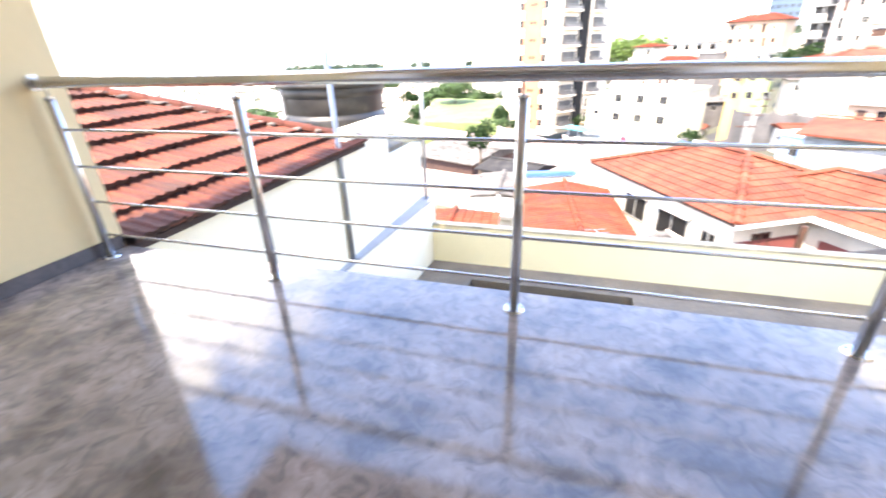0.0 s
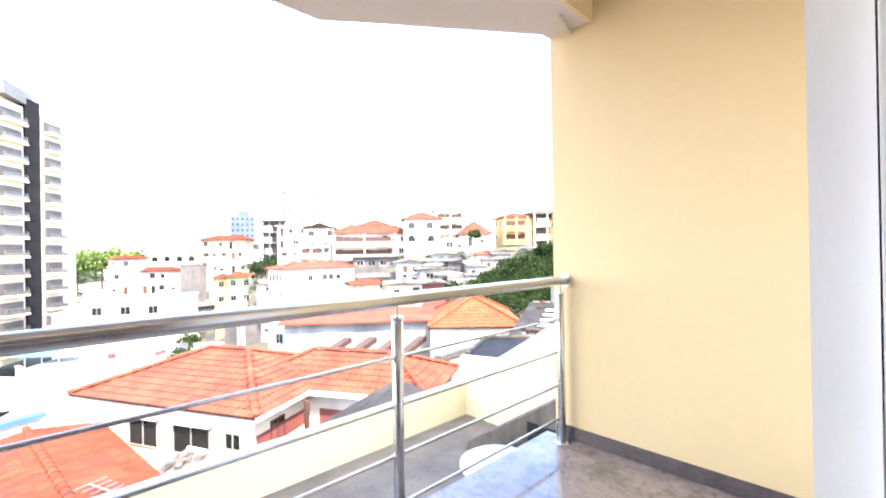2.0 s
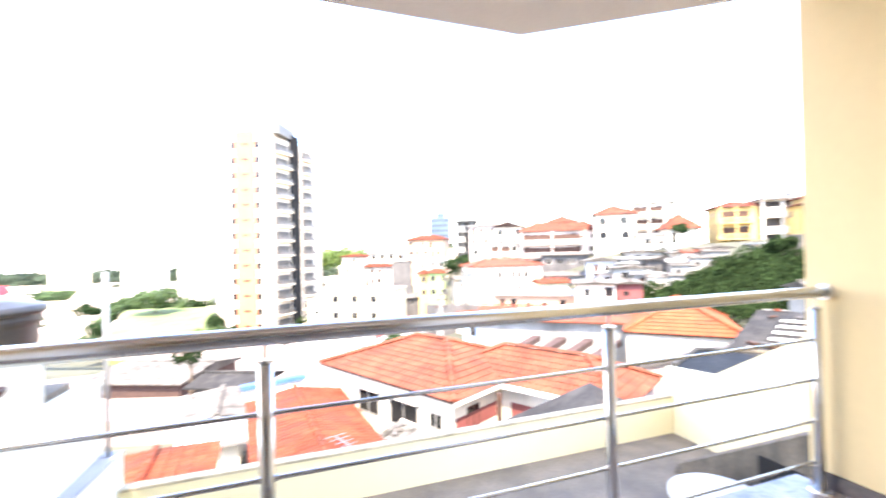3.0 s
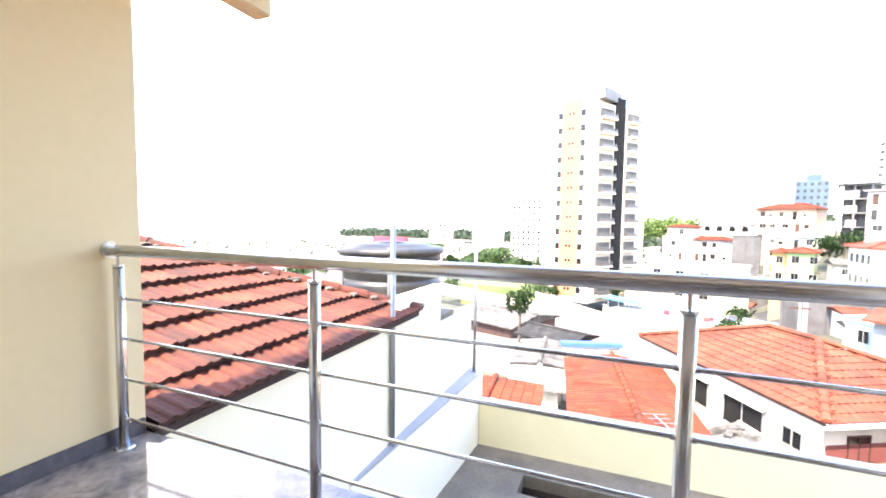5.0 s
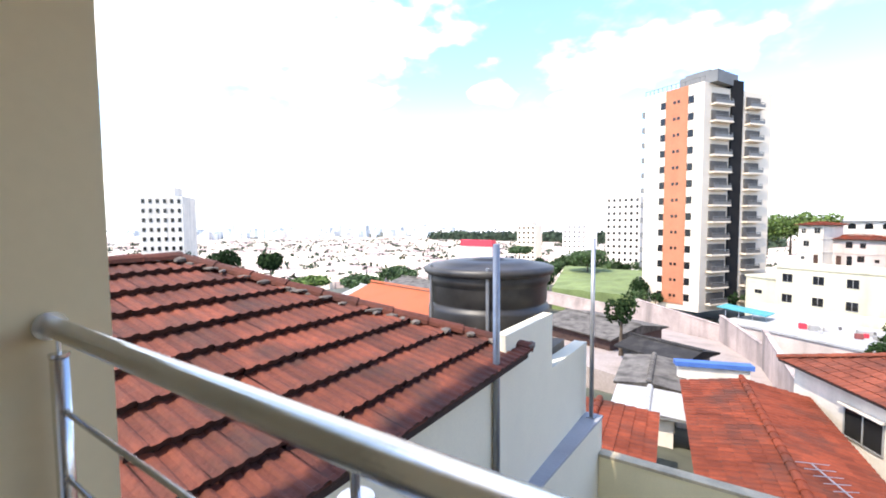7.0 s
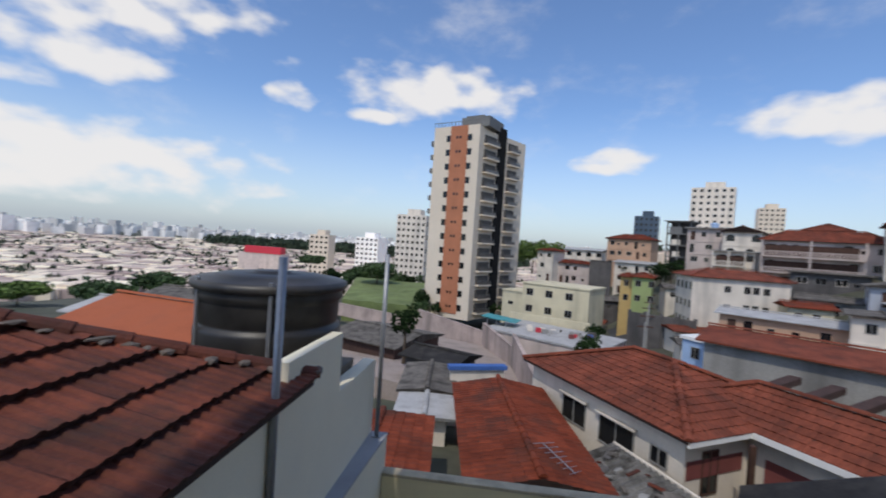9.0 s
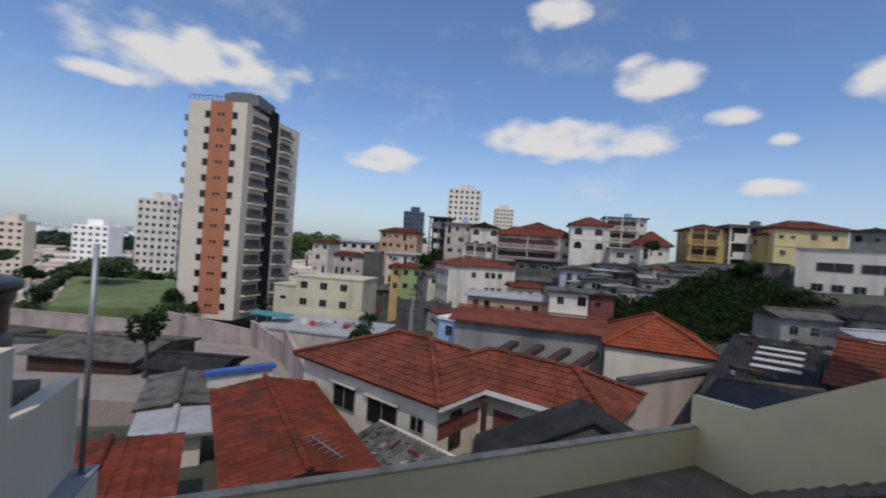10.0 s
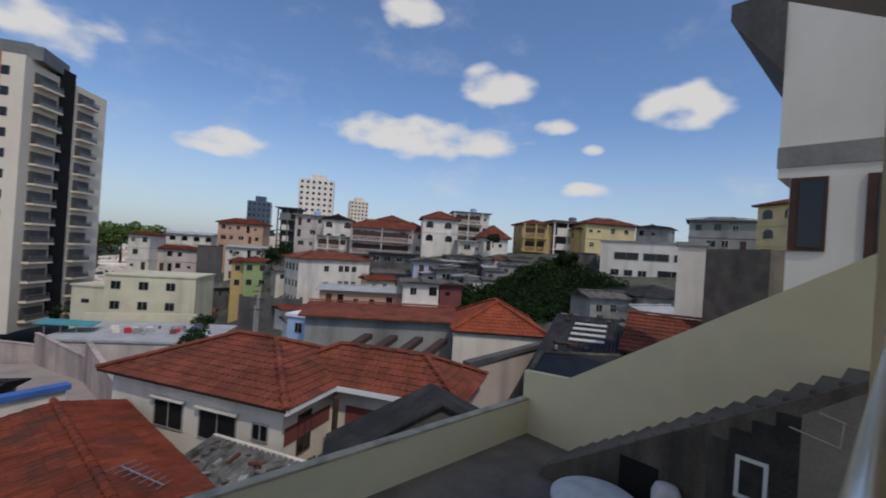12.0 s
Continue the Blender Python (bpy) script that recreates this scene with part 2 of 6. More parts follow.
RENDER_Y = material("yellow_render", (0.55, 0.38, 0.15), 0.85, var=0.1, scale=0.5, fine=10, bump=0.1, dirt=(0.26, 0.18, 0.08), dirt_amount=0.5, dirt_scale=0.5)
RENDER_G = material("grey_render", (0.30, 0.29, 0.27), 0.9, var=0.2, scale=0.5, fine=8, bump=0.2, dirt=(0.10, 0.095, 0.09), dirt_amount=0.7, dirt_scale=0.4, streak=True)
RENDER_DK = material("dark_stained_and_shaded_wall", (0.11, 0.10, 0.095), 0.9, var=0.3, scale=0.5, fine=8, bump=0.2, dirt=(0.03, 0.03, 0.03), dirt_amount=0.7, dirt_scale=0.5, streak=True)
RENDER_LIME = material("lime_green_render", (0.30, 0.36, 0.15), 0.85, var=0.1, scale=0.5, fine=10, bump=0.1)
RENDER_YL = material("pale_yellow_render", (0.66, 0.52, 0.26), 0.85, var=0.1, scale=0.5, fine=10, bump=0.1, dirt=(0.36, 0.28, 0.15), dirt_amount=0.5, dirt_scale=0.5, streak=True)
RENDER_BL = material("blue_grey_render", (0.40, 0.42, 0.47), 0.85, var=0.1, scale=0.5, fine=10, bump=0.1, dirt=(0.2, 0.2, 0.2), dirt_amount=0.5, dirt_scale=0.5, streak=True)
RENDER_O = material("salmon_render", (0.52, 0.33, 0.22), 0.85, var=0.12, scale=0.5, fine=10, bump=0.1)
RENDER_P = material("pinkish_render", (0.58, 0.48, 0.43), 0.85, var=0.12, scale=0.4, fine=6, bump=0.1, dirt=(0.22, 0.19, 0.17), dirt_amount=0.6, dirt_scale=0.35, streak=True)
YARD_PAVING = material("stained_yard_paving", (0.36, 0.295, 0.26), 0.9, var=0.25, scale=0.3, fine=5, bump=0.15, dirt=(0.15, 0.125, 0.11), dirt_amount=0.7, dirt_scale=0.3)
YARD_WALL = material("stained_yard_wall", (0.47, 0.365, 0.32), 0.9, var=0.25, scale=0.5, fine=8, bump=0.15, dirt=(0.12, 0.10, 0.088), dirt_amount=0.75, dirt_scale=0.45, streak=True)
MAROON = material("maroon_wall_band", (0.20, 0.055, 0.05), 0.8, var=0.15, scale=1, bump=0.1)
BRICK_BAND = material("terracotta_tile_cladding", (0.46, 0.17, 0.085), 0.8, var=0.12, scale=0.4, fine=3, bump=0.1)
BEIGE_T = material("beige_tower_render", (0.72, 0.61, 0.48), 0.8, var=0.06, scale=0.15, fine=2, bump=0.05)
# black of the tower window frames, also paints shade in recess and doorway
BLACK_T = material("black_shade_and_frames", (0.022, 0.021, 0.021), 0.9, var=0.15, scale=0.3, bump=0, spec=0.05)
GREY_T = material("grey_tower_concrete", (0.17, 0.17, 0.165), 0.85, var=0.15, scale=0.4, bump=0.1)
# dark tone that paints the shade inside the loggias
LOGGIA_SHADE = material("loggia_shade", (0.10, 0.09, 0.08), 0.8, var=0.3, scale=0.6, bump=0.1)
SMOKED = material("smoked_parapet_glass", (0.13, 0.12, 0.11), 0.3, var=0.25, scale=0.5, bump=0)
BLUE_GLASS = material("blue_glass_facade", (0.05, 0.075, 0.11), 0.25, var=0.2, scale=0.1, bump=0)
BLUE_P = material("pale_blue_paint", (0.36, 0.50, 0.72), 0.75, var=0.1, scale=1, bump=0.1)
BLUE_S = material("blue_painted_strip", (0.05, 0.13, 0.38), 0.7, var=0.15, scale=1, bump=0.1)
TEAL = material("teal_tarpaulin", (0.06, 0.28, 0.30), 0.6, var=0.2, scale=1, bump=0.2)
RED_P = material("red_sign_paint", (0.55, 0.03, 0.05), 0.6, var=0.1, bump=0)
PANE = material("dark_window_glass", (0.012, 0.013, 0.015), 0.12, var=0.2, scale=1, bump=0)
TIMBER = material("dark_brown_timber", (0.07, 0.032, 0.02), 0.8, var=0.3, scale=2, fine=20, bump=0.3)
RUST = material("rust_brown_beam", (0.058, 0.030, 0.023), 0.85, var=0.3, scale=2, fine=15, bump=0.3)
ASPHALT = material("asphalt", (0.055, 0.055, 0.057), 0.9, var=0.25, scale=0.3, fine=4, bump=0.2)
EARTH = material("town_ground", (0.085, 0.085, 0.06), 0.95, var=0.4, scale=0.09, fine=0.9, bump=0.3, dirt=(0.03, 0.042, 0.018), dirt_amount=0.85, dirt_scale=0.12)
GRASS = material("lawn_grass", (0.15, 0.19, 0.065), 0.95, var=0.3, scale=0.2, fine=3, bump=0.4)
LEAF = material("tree_leaves", (0.045, 0.085, 0.022), 0.7, var=0.35, scale=0.5, fine=4, bump=0.0, island=0.45)
LEAF_Y = material("light_leaves", (0.10, 0.16, 0.03), 0.7, var=0.35, scale=0.5, fine=4, bump=0.0, island=0.4)
LEAF_D = material("dark_leaves", (0.022, 0.042, 0.014), 0.85, var=0.35, scale=0.5, fine=4, bump=0.0, island=0.5, spec=0.1)
THICKET = material("thicket_leaves", (0.023, 0.040, 0.014), 0.9, var=0.4, scale=0.25, fine=3, bump=0.0, island=0.5, spec=0.05)
BARK = material("bark", (0.09, 0.065, 0.045), 0.95, var=0.3, scale=4, bump=0.5)
CITY = material("distant_house_walls", (0.68, 0.55, 0.45), 0.9, var=0.2, scale=0.05, fine=0.4, bump=0, island=0.5, hue=0.04)
# lightened so the wall colour carries the distance haze
CITY_T = material("distant_hazed_walls", (0.85, 0.81, 0.76), 0.9, var=0.15, scale=0.02, fine=0.2, bump=0, island=0.3)
WOODS = material("distant_woods", (0.035, 0.055, 0.03), 0.95, var=0.3, scale=0.03, fine=0.3, bump=0, island=0.3)
PLASTIC_W = material("worn_white_plastic", (0.62, 0.60, 0.56), 0.55, var=0.15, scale=3, bump=0.1, dirt=(0.3, 0.28, 0.25), dirt_amount=0.6, dirt_scale=3)

# ---- building helpers ----


def bx(bm, x0, x1, y0, y1, z0, z1, m=None):
    """A box into bm; m turns and moves it."""
    k = Matrix.Translation(((x0 + x1) / 2, (y0 + y1) / 2, (z0 + z1) / 2)) @ Matrix.Diagonal((abs(x1 - x0), abs(y1 - y0), abs(z1 - z0), 1))
    return bmesh.ops.create_cube(bm, size=1, matrix=(m @ k) if m else k)["verts"]


def rod(bm, p, q, r, r2=None, seg=12):
    """A round bar from p to q."""
    p, q = Vector(p), Vector(q)
    d = q - p
    k = Matrix.Translation((p + q) / 2) @ d.to_track_quat("Z", "Y").to_matrix().to_4x4()
    return bmesh.ops.create_cone(bm, cap_ends=True, segments=seg, radius1=r, radius2=r if r2 is None else r2, depth=d.length, matrix=k)["verts"]


def prism(bm, pts, z0, z1):
    """An upright prism on a plan outline (counter-clockwise)."""
    lo = [bm.verts.new((x, y, z0)) for x, y in pts]
    hi = [bm.verts.new((x, y, z1)) for x, y in pts]
    n = len(pts)
    bm.faces.new(hi)
    bm.faces.new(lo[::-1])
    for i in range(n):
        bm.faces.new((lo[i], lo[(i + 1) % n], hi[(i + 1) % n], hi[i]))


def slab_on(bm, pts, thick):
    """A slab whose upper face is the 3D polygon pts."""
    up = [bm.verts.new(p) for p in pts]
    dn = [bm.verts.new((p[0], p[1], p[2] - thick)) for p in pts]
    n = len(pts)
    bm.faces.new(up)
    bm.faces.new(dn[::-1])
    for i in range(n):
        bm.faces.new((up[i], dn[i], dn[(i + 1) % n], up[(i + 1) % n]))


def mesh_of(name, bm, mat, smooth=False, bevel=0.0):
    if bevel:
        bmesh.ops.bevel(bm, geom=bm.edges[:], offset=bevel, segments=2, affect="EDGES", clamp_overlap=True)
    bmesh.ops.recalc_face_normals(bm, faces=bm.faces[:])
    me = bpy.data.meshes.new(name)
    bm.to_mesh(me)
    bm.free()
    me.materials.append(mat)
    if smooth:
        for p in me.polygons:
            p.use_smooth = True
    return me


def put_under(ob, parent):
    ob.parent = parent
    if parent.parent is None:
        ob.matrix_parent_inverse = parent.matrix_basis.inverted()
    return ob


def part(name, bm, mat, parent, label="", smooth=False, bevel=0.0):
    ob = new(name, mesh_of(name, bm, mat, smooth, bevel))
    put_under(ob, parent)
    return tagged(ob, label) if label else ob


def thing(name, label, category, loc=(0, 0, 0), group="", kind=""):
    ob = new(name)
    ob.empty_display_size = 0.2
    ob.matrix_basis = Matrix.Translation(loc)
    return tagged(ob, label, category, group, kind)


def solid(name, bm, mat, label, category, group="", kind="", smooth=False, bevel=0.0):
    return tagged(new(name, mesh_of(name, bm, mat, smooth, bevel)), label, category, group, kind)


def smoothstep(a, b, v):
    v = min(1.0, max(0.0, (v - a) / (b - a)))
    return v * v * (3 - 2 * v)


def ground(x, y):
    """Height of the land: falls from the house to a valley, rises to a hill on the right."""
    z = -8.4 - 0.08 * min(95.0, max(0.0, y - 16.0))
    z += -22.0 * smoothstep(105, 270, math.hypot(x, y)) * smoothstep(75, 5, x - 0.1 * y)
    z -= 3.2 * smoothstep(18, 42, y) * smoothstep(24, 10, x - 0.1 * y) * smoothstep(120, 90, y)
    w = x + 0.25 * (y - 50)
    z += (11.7 + 0.05 * max(0.0, min(80.0, y - 20))) * smoothstep(34, 74, w) * smoothstep(420, 160, y)
    return z


def leaf_cloud(bm, c, r, flat, n, size):
    for _ in range(n):
        d = Vector((random.gauss(0, 1), random.gauss(0, 1), random.gauss(0, 1))).normalized() * (random.uniform(0.25, 1.0) ** 0.4)
        p = Vector(c) + Vector((d.x * r, d.y * r, d.z * r * flat))
        q = Euler((random.uniform(0, 6.3), random.uniform(0, 6.3), random.uniform(0, 6.3))).to_matrix()
        s = size * random.uniform(0.6, 1.3)
        vs = [bm.verts.new(p + q @ Vector(o)) for o in ((-s, 0, 0), (0, -s * 0.55, s * 0.1), (s, 0, 0), (0, s * 0.55, s * 0.1))]
        bm.faces.new(vs)


def tree(label, x, y, h, r, mat, flat=0.7, n=900, size=0.22, lobes=7, base=None):
    g = ground(x, y) if base is None else base
    t = thing("tree", label, "tree", (x, y, g))
    bm = bmesh.new()
    top = h - r * flat * 0.9
    rod(bm, (x, y, g - 0.3), (x, y, g + top), 0.05 * h ** 0.9 * 0.6 + 0.06, 0.06, seg=8)
    lob = []
    for i in range(lobes):
        a = i * 2.4 + random.uniform(-0.4, 0.4)
        d = r * random.uniform(0.3, 0.7)
        c = (x + d * math.cos(a), y + d * math.sin(a), g + h - r * flat + random.uniform(-0.35, 0.35) * r * flat)
        lob.append(c)
        rod(bm, (x, y, g + top * 0.75), c, 0.07, 0.025, seg=5)
    part("trunk", bm, BARK, t)
    bm = bmesh.new()
    for c in lob:
        leaf_cloud(bm, c, r * random.uniform(0.42, 0.62), flat, n // lobes, size)
    part("crown", bm, mat, t)
    return t



# ---- the land ----
bm = bmesh.new()
xs = [-2600, -1500, -800, -500, -320] + list(range(-220, 221, 8)) + [320, 500, 800, 1500, 2600]
ys = [-300, -60] + list(range(-20, 301, 8)) + [340, 400, 500, 650, 900, 1300, 2000, 3200]
grid = [[bm.verts.new((x, y, ground(x, y))) for x in xs] for y in ys]
for j in range(len(ys) - 1):
    for i in range(len(xs) - 1):
        bm.faces.new((grid[j][i], grid[j][i + 1], grid[j + 1][i + 1], grid[j + 1][i]))
solid("ground", bm, EARTH, "town land falling into a valley and rising to a hill", "ground", kind="structure", smooth=True)

# ---- the balcony ----
W, FRONT = 5.44, 0.16
SOFF, CEIL = 2.70, 2.98
bm = bmesh.new()
bx(bm, 0, W, -6.0, FRONT, -0.16, 0.0)
solid("floor", bm, GRANITE, "polished grey-brown granite balcony floor", "floor", kind="structure")
bm = bmesh.new()
bx(bm, 0.0, W, FRONT, FRONT + 0.035, -0.17, -0.03)
solid("trim_floor_edge", bm, CREAM_L, "cream painted edge of the balcony slab", "trim", kind="structure")
bm = bmesh.new()
bx(bm, -0.22, 0, -6.0, FRONT, -9.0, CEIL)
solid("wall_left", bm, YELLOW, "smooth pale yellow side wall of the balcony", "wall", kind="structure")
bm = bmesh.new()
bx(bm, W, W + 0.2, -6.0, 0.09, -9.0, CEIL)
solid("wall_right", bm, YELLOW, "smooth pale yellow side wall of the balcony", "wall", kind="structure")
bm = bmesh.new()
bx(bm, 4.25, W, -1.47, -1.35, 0, CEIL)
solid("wall_facade_right", bm, WHITE, "white facade wall beside the balcony door", "wall", kind="structure")
bm = bmesh.new()
bx(bm, 0, 1.05, -1.50, -1.37, 0, CEIL)
solid("wall_facade_left", bm, WHITE, "white facade wall beside the balcony door", "wall", kind="structure")
bm = bmesh.new()
bx(bm, 1.05, 4.25, -1.47, -1.35, 2.25, CEIL)
solid("wall_lintel", bm, WHITE, "white lintel over the balcony door", "wall", kind="structure")
bm = bmesh.new()
bx(bm, 0, W, -6.2, -6.0, 0, CEIL)
solid("wall_back", bm, WHITE, "plain white room wall", "wall", kind="structure")
bm = bmesh.new()
bx(bm, 0, W, -1.30, 0.02, -9.0, -0.16)
solid("wall_below", bm, CREAM, "cream wall below the balcony slab", "wall", kind="structure")
bm = bmesh.new()
bx(bm, -0.22, W + 0.2, -6.2, -0.22, CEIL, CEIL + 0.14)
solid("ceiling", bm, WHITE, "white plastered ceiling", "ceiling", kind="structure")
bm = bmesh.new()
prism(bm, [(0.0, -0.20), (W, -0.20), (W, 0.10), (5.36, 0.10), (4.17, 0.93), (3.2, 0.92), (0.16, 0.88), (0.16, FRONT), (0.0, FRONT)], SOFF, CEIL + 0.14)
solid("ceiling_canopy", bm, SOFFIT, "pale plastered canopy slab with a cut corner", "ceiling", kind="structure")
bm = bmesh.new()
bx(bm, 0.18, 0.32, -0.20, 0.84, SOFF - 0.16, SOFF)
solid("beam_left", bm, YELLOW, "painted beam under the balcony canopy", "beam", kind="structure", bevel=0.008)
bm = bmesh.new()
bx(bm, 0.0, W, -0.22, -0.20, SOFF - 0.01, CEIL)
solid("beam_front", bm, YELLOW, "yellow painted step between ceiling and canopy", "beam", kind="structure")
# unseen sun block: its rake shades the terrace and spares the neighbour's roof
bm = bmesh.new()
rake = [(10.6, CEIL + 0.14), (10.6, 11.6), (-1.75, 11.6), (-1.75, 8.8), (-0.8, 6.2), (-0.35, 3.9), (-0.2, CEIL + 0.14)]
va = [bm.verts.new((x, -1.37, z)) for x, z in rake]
vb = [bm.verts.new((x, -6.2, z)) for x, z in rake]
bm.faces.new(va)
bm.faces.new(vb[::-1])
for i in range(len(rake)):
    j = (i + 1) % len(rake)
    bm.faces.new((va[i], vb[i], vb[j], va[j]))
solid("wall_upper", bm, CREAM, "unseen raked upper wall added to shade the terrace", "wall", kind="structure")
for name, args in (("baseboard_left", (0.0, 0.016, -1.33, FRONT - 0.01, 0, 0.085)), ("baseboard_right", (W - 0.016, W, -1.33, 0.08, 0, 0.085)),
                   ("baseboard_pier", (4.234, 4.25, -1.47, -1.334, 0, 0.085)), ("baseboard_facade", (4.25, W - 0.016, -1.35, -1.334, 0, 0.085))):
    bm = bmesh.new()
    bx(bm, *args)
    solid(name, bm, SKIRT, "dark granite skirting along the wall", "baseboard", kind="structure", bevel=0.003)

door = thing("door_1", "sliding balcony door with dark blue aluminium frame and white jamb", "door", (4.27, -1.55, 0), kind="structure")
bm = bmesh.new()
bx(bm, 4.18, 4.48, -1.66, -1.474, 0, 2.25)
part("jamb", bm, WHITE, door, "white painted jamb", bevel=0.004)
bm = bmesh.new()
bx(bm, 4.13, 4.48, -1.76, -1.664, 0, 2.25)
part("frame", bm, BLUE_AL, door, "dark blue aluminium frame", bevel=0.004)
bm = bmesh.new()
bx(bm, 4.16, 5.43, -1.84, -1.764, 0, 2.25)
part("leaf", bm, WHITE, door, "white door leaf slid aside", bevel=0.004)

box = thing("junction_box", "small white plastic box fixed to the yellow wall", "junction box", (0.0, -0.62, 1.8))
bm = bmesh.new()
bx(bm, 0.0, 0.03, -0.70, -0.54, 1.82, 1.90)
cover_plate = part("cover", bm, PLASTIC_W, box, bevel=0.006)
bm = bmesh.new()
rod(bm, (0.03, -0.57, 1.86), (0.034, -0.57, 1.86), 0.006, seg=8)
part("screw", bm, STEEL, cover_plate)
spot = thing("wall_bracket", "small pale fixture at the beam end under the ceiling", "bracket", (5.3, -0.1, SOFF - 0.03))
bm = bmesh.new()
rod(bm, (5.22, -0.12, SOFF - 0.012), (5.43, -0.06, SOFF - 0.02), 0.013, seg=8)
part("arm", bm, PLASTIC_W, spot)

# ---- the steel railing ----
rail = thing("balcony_railing", "polished stainless steel railing with four thin bars on the granite edge", "railing", (W / 2, 0, 0))
bm = bmesh.new()
rod(bm, (0.012, 0, 1.05), (W - 0.012, 0, 1.05), 0.03, seg=24)
part("handrail", bm, STEEL, rail, "thick round steel handrail", smooth=True)
for x in (0.006, W - 0.006):
    bm = bmesh.new()
    rod(bm, (x - 0.006, 0, 1.05), (x + 0.006, 0, 1.05), 0.045, seg=20)
    part("wall_flange", bm, STEEL, rail)
for z in (0.80, 0.59, 0.375, 0.16):
    bm = bmesh.new()
    rod(bm, (0.05, 0, z), (W - 0.05, 0, z), 0.008, seg=10)
    part("bar", bm, STEEL, rail, smooth=True)
for x in (0.075, 1.325, 2.668, 4.024, 5.365):
    bm = bmesh.new()
    rod(bm, (x, 0, 0.0), (x, 0, 0.966), 0.024, seg=20)
    post = part("post", bm, STEEL, rail, smooth=True)
    bm = bmesh.new()
    rod(bm, (x, 0, 0.966), (x, 0, 0.976), 0.027, seg=20)
    part("cap", bm, STEEL, post)
    bm = bmesh.new()
    rod(bm, (x, 0, 0.96), (x, 0, 1.03), 0.007, seg=10)
    part("pin", bm, STEEL, post)
    bm = bmesh.new()
    rod(bm, (x, 0, 0.0), (x, 0, 0.009), 0.052, 0.046, seg=24)
    part("base_flange", bm, STEEL, post)
    for k in range(3):
        a = k * 2.1 + 0.4
        bm = bmesh.new()
        rod(bm, (x + 0.038 * math.cos(a), 0.038 * math.sin(a), 0.009), (x + 0.038 * math.cos(a), 0.038 * math.sin(a), 0.014), 0.005, seg=6)
        part("bolt", bm, GALV, post)
    for z in (0.80, 0.59, 0.375, 0.16):
        bm = bmesh.new()
        rod(bm, (x - 0.034, 0, z), (x + 0.034, 0, z), 0.011, seg=10)
        part("ferrule", bm, STEEL, post)

# ---- the terrace below ----
TZ = -2.865
bm = bmesh.new()
HOLE = (1.23, 4.10, 4.76, 5.25)
bx(bm, -0.0, 10.68, 0.02, HOLE[2], TZ - 0.2, TZ)
bx(bm, 0.0, 10.68, HOLE[3], 5.885, TZ - 0.2, TZ)
bx(bm, 0.0, HOLE[0], HOLE[2], HOLE[3], TZ - 0.2, TZ)
bx(bm, HOLE[1], 10.68, HOLE[2], HOLE[3], TZ - 0.2, TZ)
solid("terrace_floor", bm, CONCRETE, "stained grey concrete terrace floor below the balcony", "floor", kind="structure")
# shaft bottom and sides: near-black colour deepens the shade in the hole
bm = bmesh.new()
bx(bm, HOLE[0], HOLE[1], HOLE[2], HOLE[3], TZ - 1.7, TZ - 1.5)
bx(bm, HOLE[0], HOLE[1], HOLE[2] - 0.1, HOLE[2], TZ - 1.5, TZ - 0.2)
bx(bm, HOLE[0], HOLE[1], HOLE[3], HOLE[3] + 0.1, TZ - 1.5, TZ - 0.2)
bx(bm, HOLE[0] - 0.1, HOLE[0], HOLE[2], HOLE[3], TZ - 1.5, TZ - 0.2)
bx(bm, HOLE[1], HOLE[1] + 0.1, HOLE[2], HOLE[3], TZ - 1.5, TZ - 0.2)
solid("shaft_floor", bm, DECK, "bottom and sides of the light shaft, coloured dark for its shade", "floor", kind="structure")
bm = bmesh.new()
bx(bm, 0.28, 10.68, 5.885, 6.05, -9.0, -2.075)
solid("wall_parapet", bm, CREAM, "cream painted terrace parapet wall", "wall", kind="structure")
bm = bmesh.new()
bx(bm, 0.28, 10.68, 5.875, 6.065, -2.075, -2.03)
solid("coping_parapet", bm, CAPPING, "weathered coping on the parapet", "trim", kind="structure", bevel=0.008)

# the boundary wall to the neighbour, with its grey ledge
bm = bmesh.new()
prism(bm, [(-0.2, FRONT), (0.0, FRONT), (-0.02, 3.72), (-0.2, 3.72)], -9.0, -0.06)
solid("wall_boundary", bm, CREAM_L, "off-white boundary wall under the neighbour's eave", "wall", kind="structure")
bm = bmesh.new()
prism(bm, [(-0.145, 3.36), (-0.025, 3.36), (0.0, 4.63), (-0.12, 4.63)], -9.0, 0.25)
solid("wall_boundary_high", bm, CREAM_L, "higher off-white wall beside the water tank", "wall", kind="structure")
bm = bmesh.new()
prism(bm, [(-0.2, 4.63), (0.0, 4.63), (0.04, 6.05), (-0.14, 6.05)], -9.0, -0.44)
solid("wall_boundary_low", bm, CREAM_L, "lower off-white boundary wall", "wall", kind="structure")
bm = bmesh.new()
prism(bm, [(-0.03, 2.2), (0.01, 2.2), (0.28, 6.05), (0.03, 6.05), (-0.01, 4.5), (-0.03, 3.72)], -9.0, -1.55)
solid("wall_ledge", bm, CREAM_L, "thickened lower part of the boundary wall", "wall", kind="structure")
bm = bmesh.new()
prism(bm, [(-0.03, 2.2), (0.02, 2.2), (0.295, 6.06), (0.04, 6.06), (0.0, 4.5), (-0.02, 3.72)], -1.55, -1.52)
solid("ledge_top", bm, LEDGE, "grey painted ledge on the boundary wall", "trim", kind="structure")
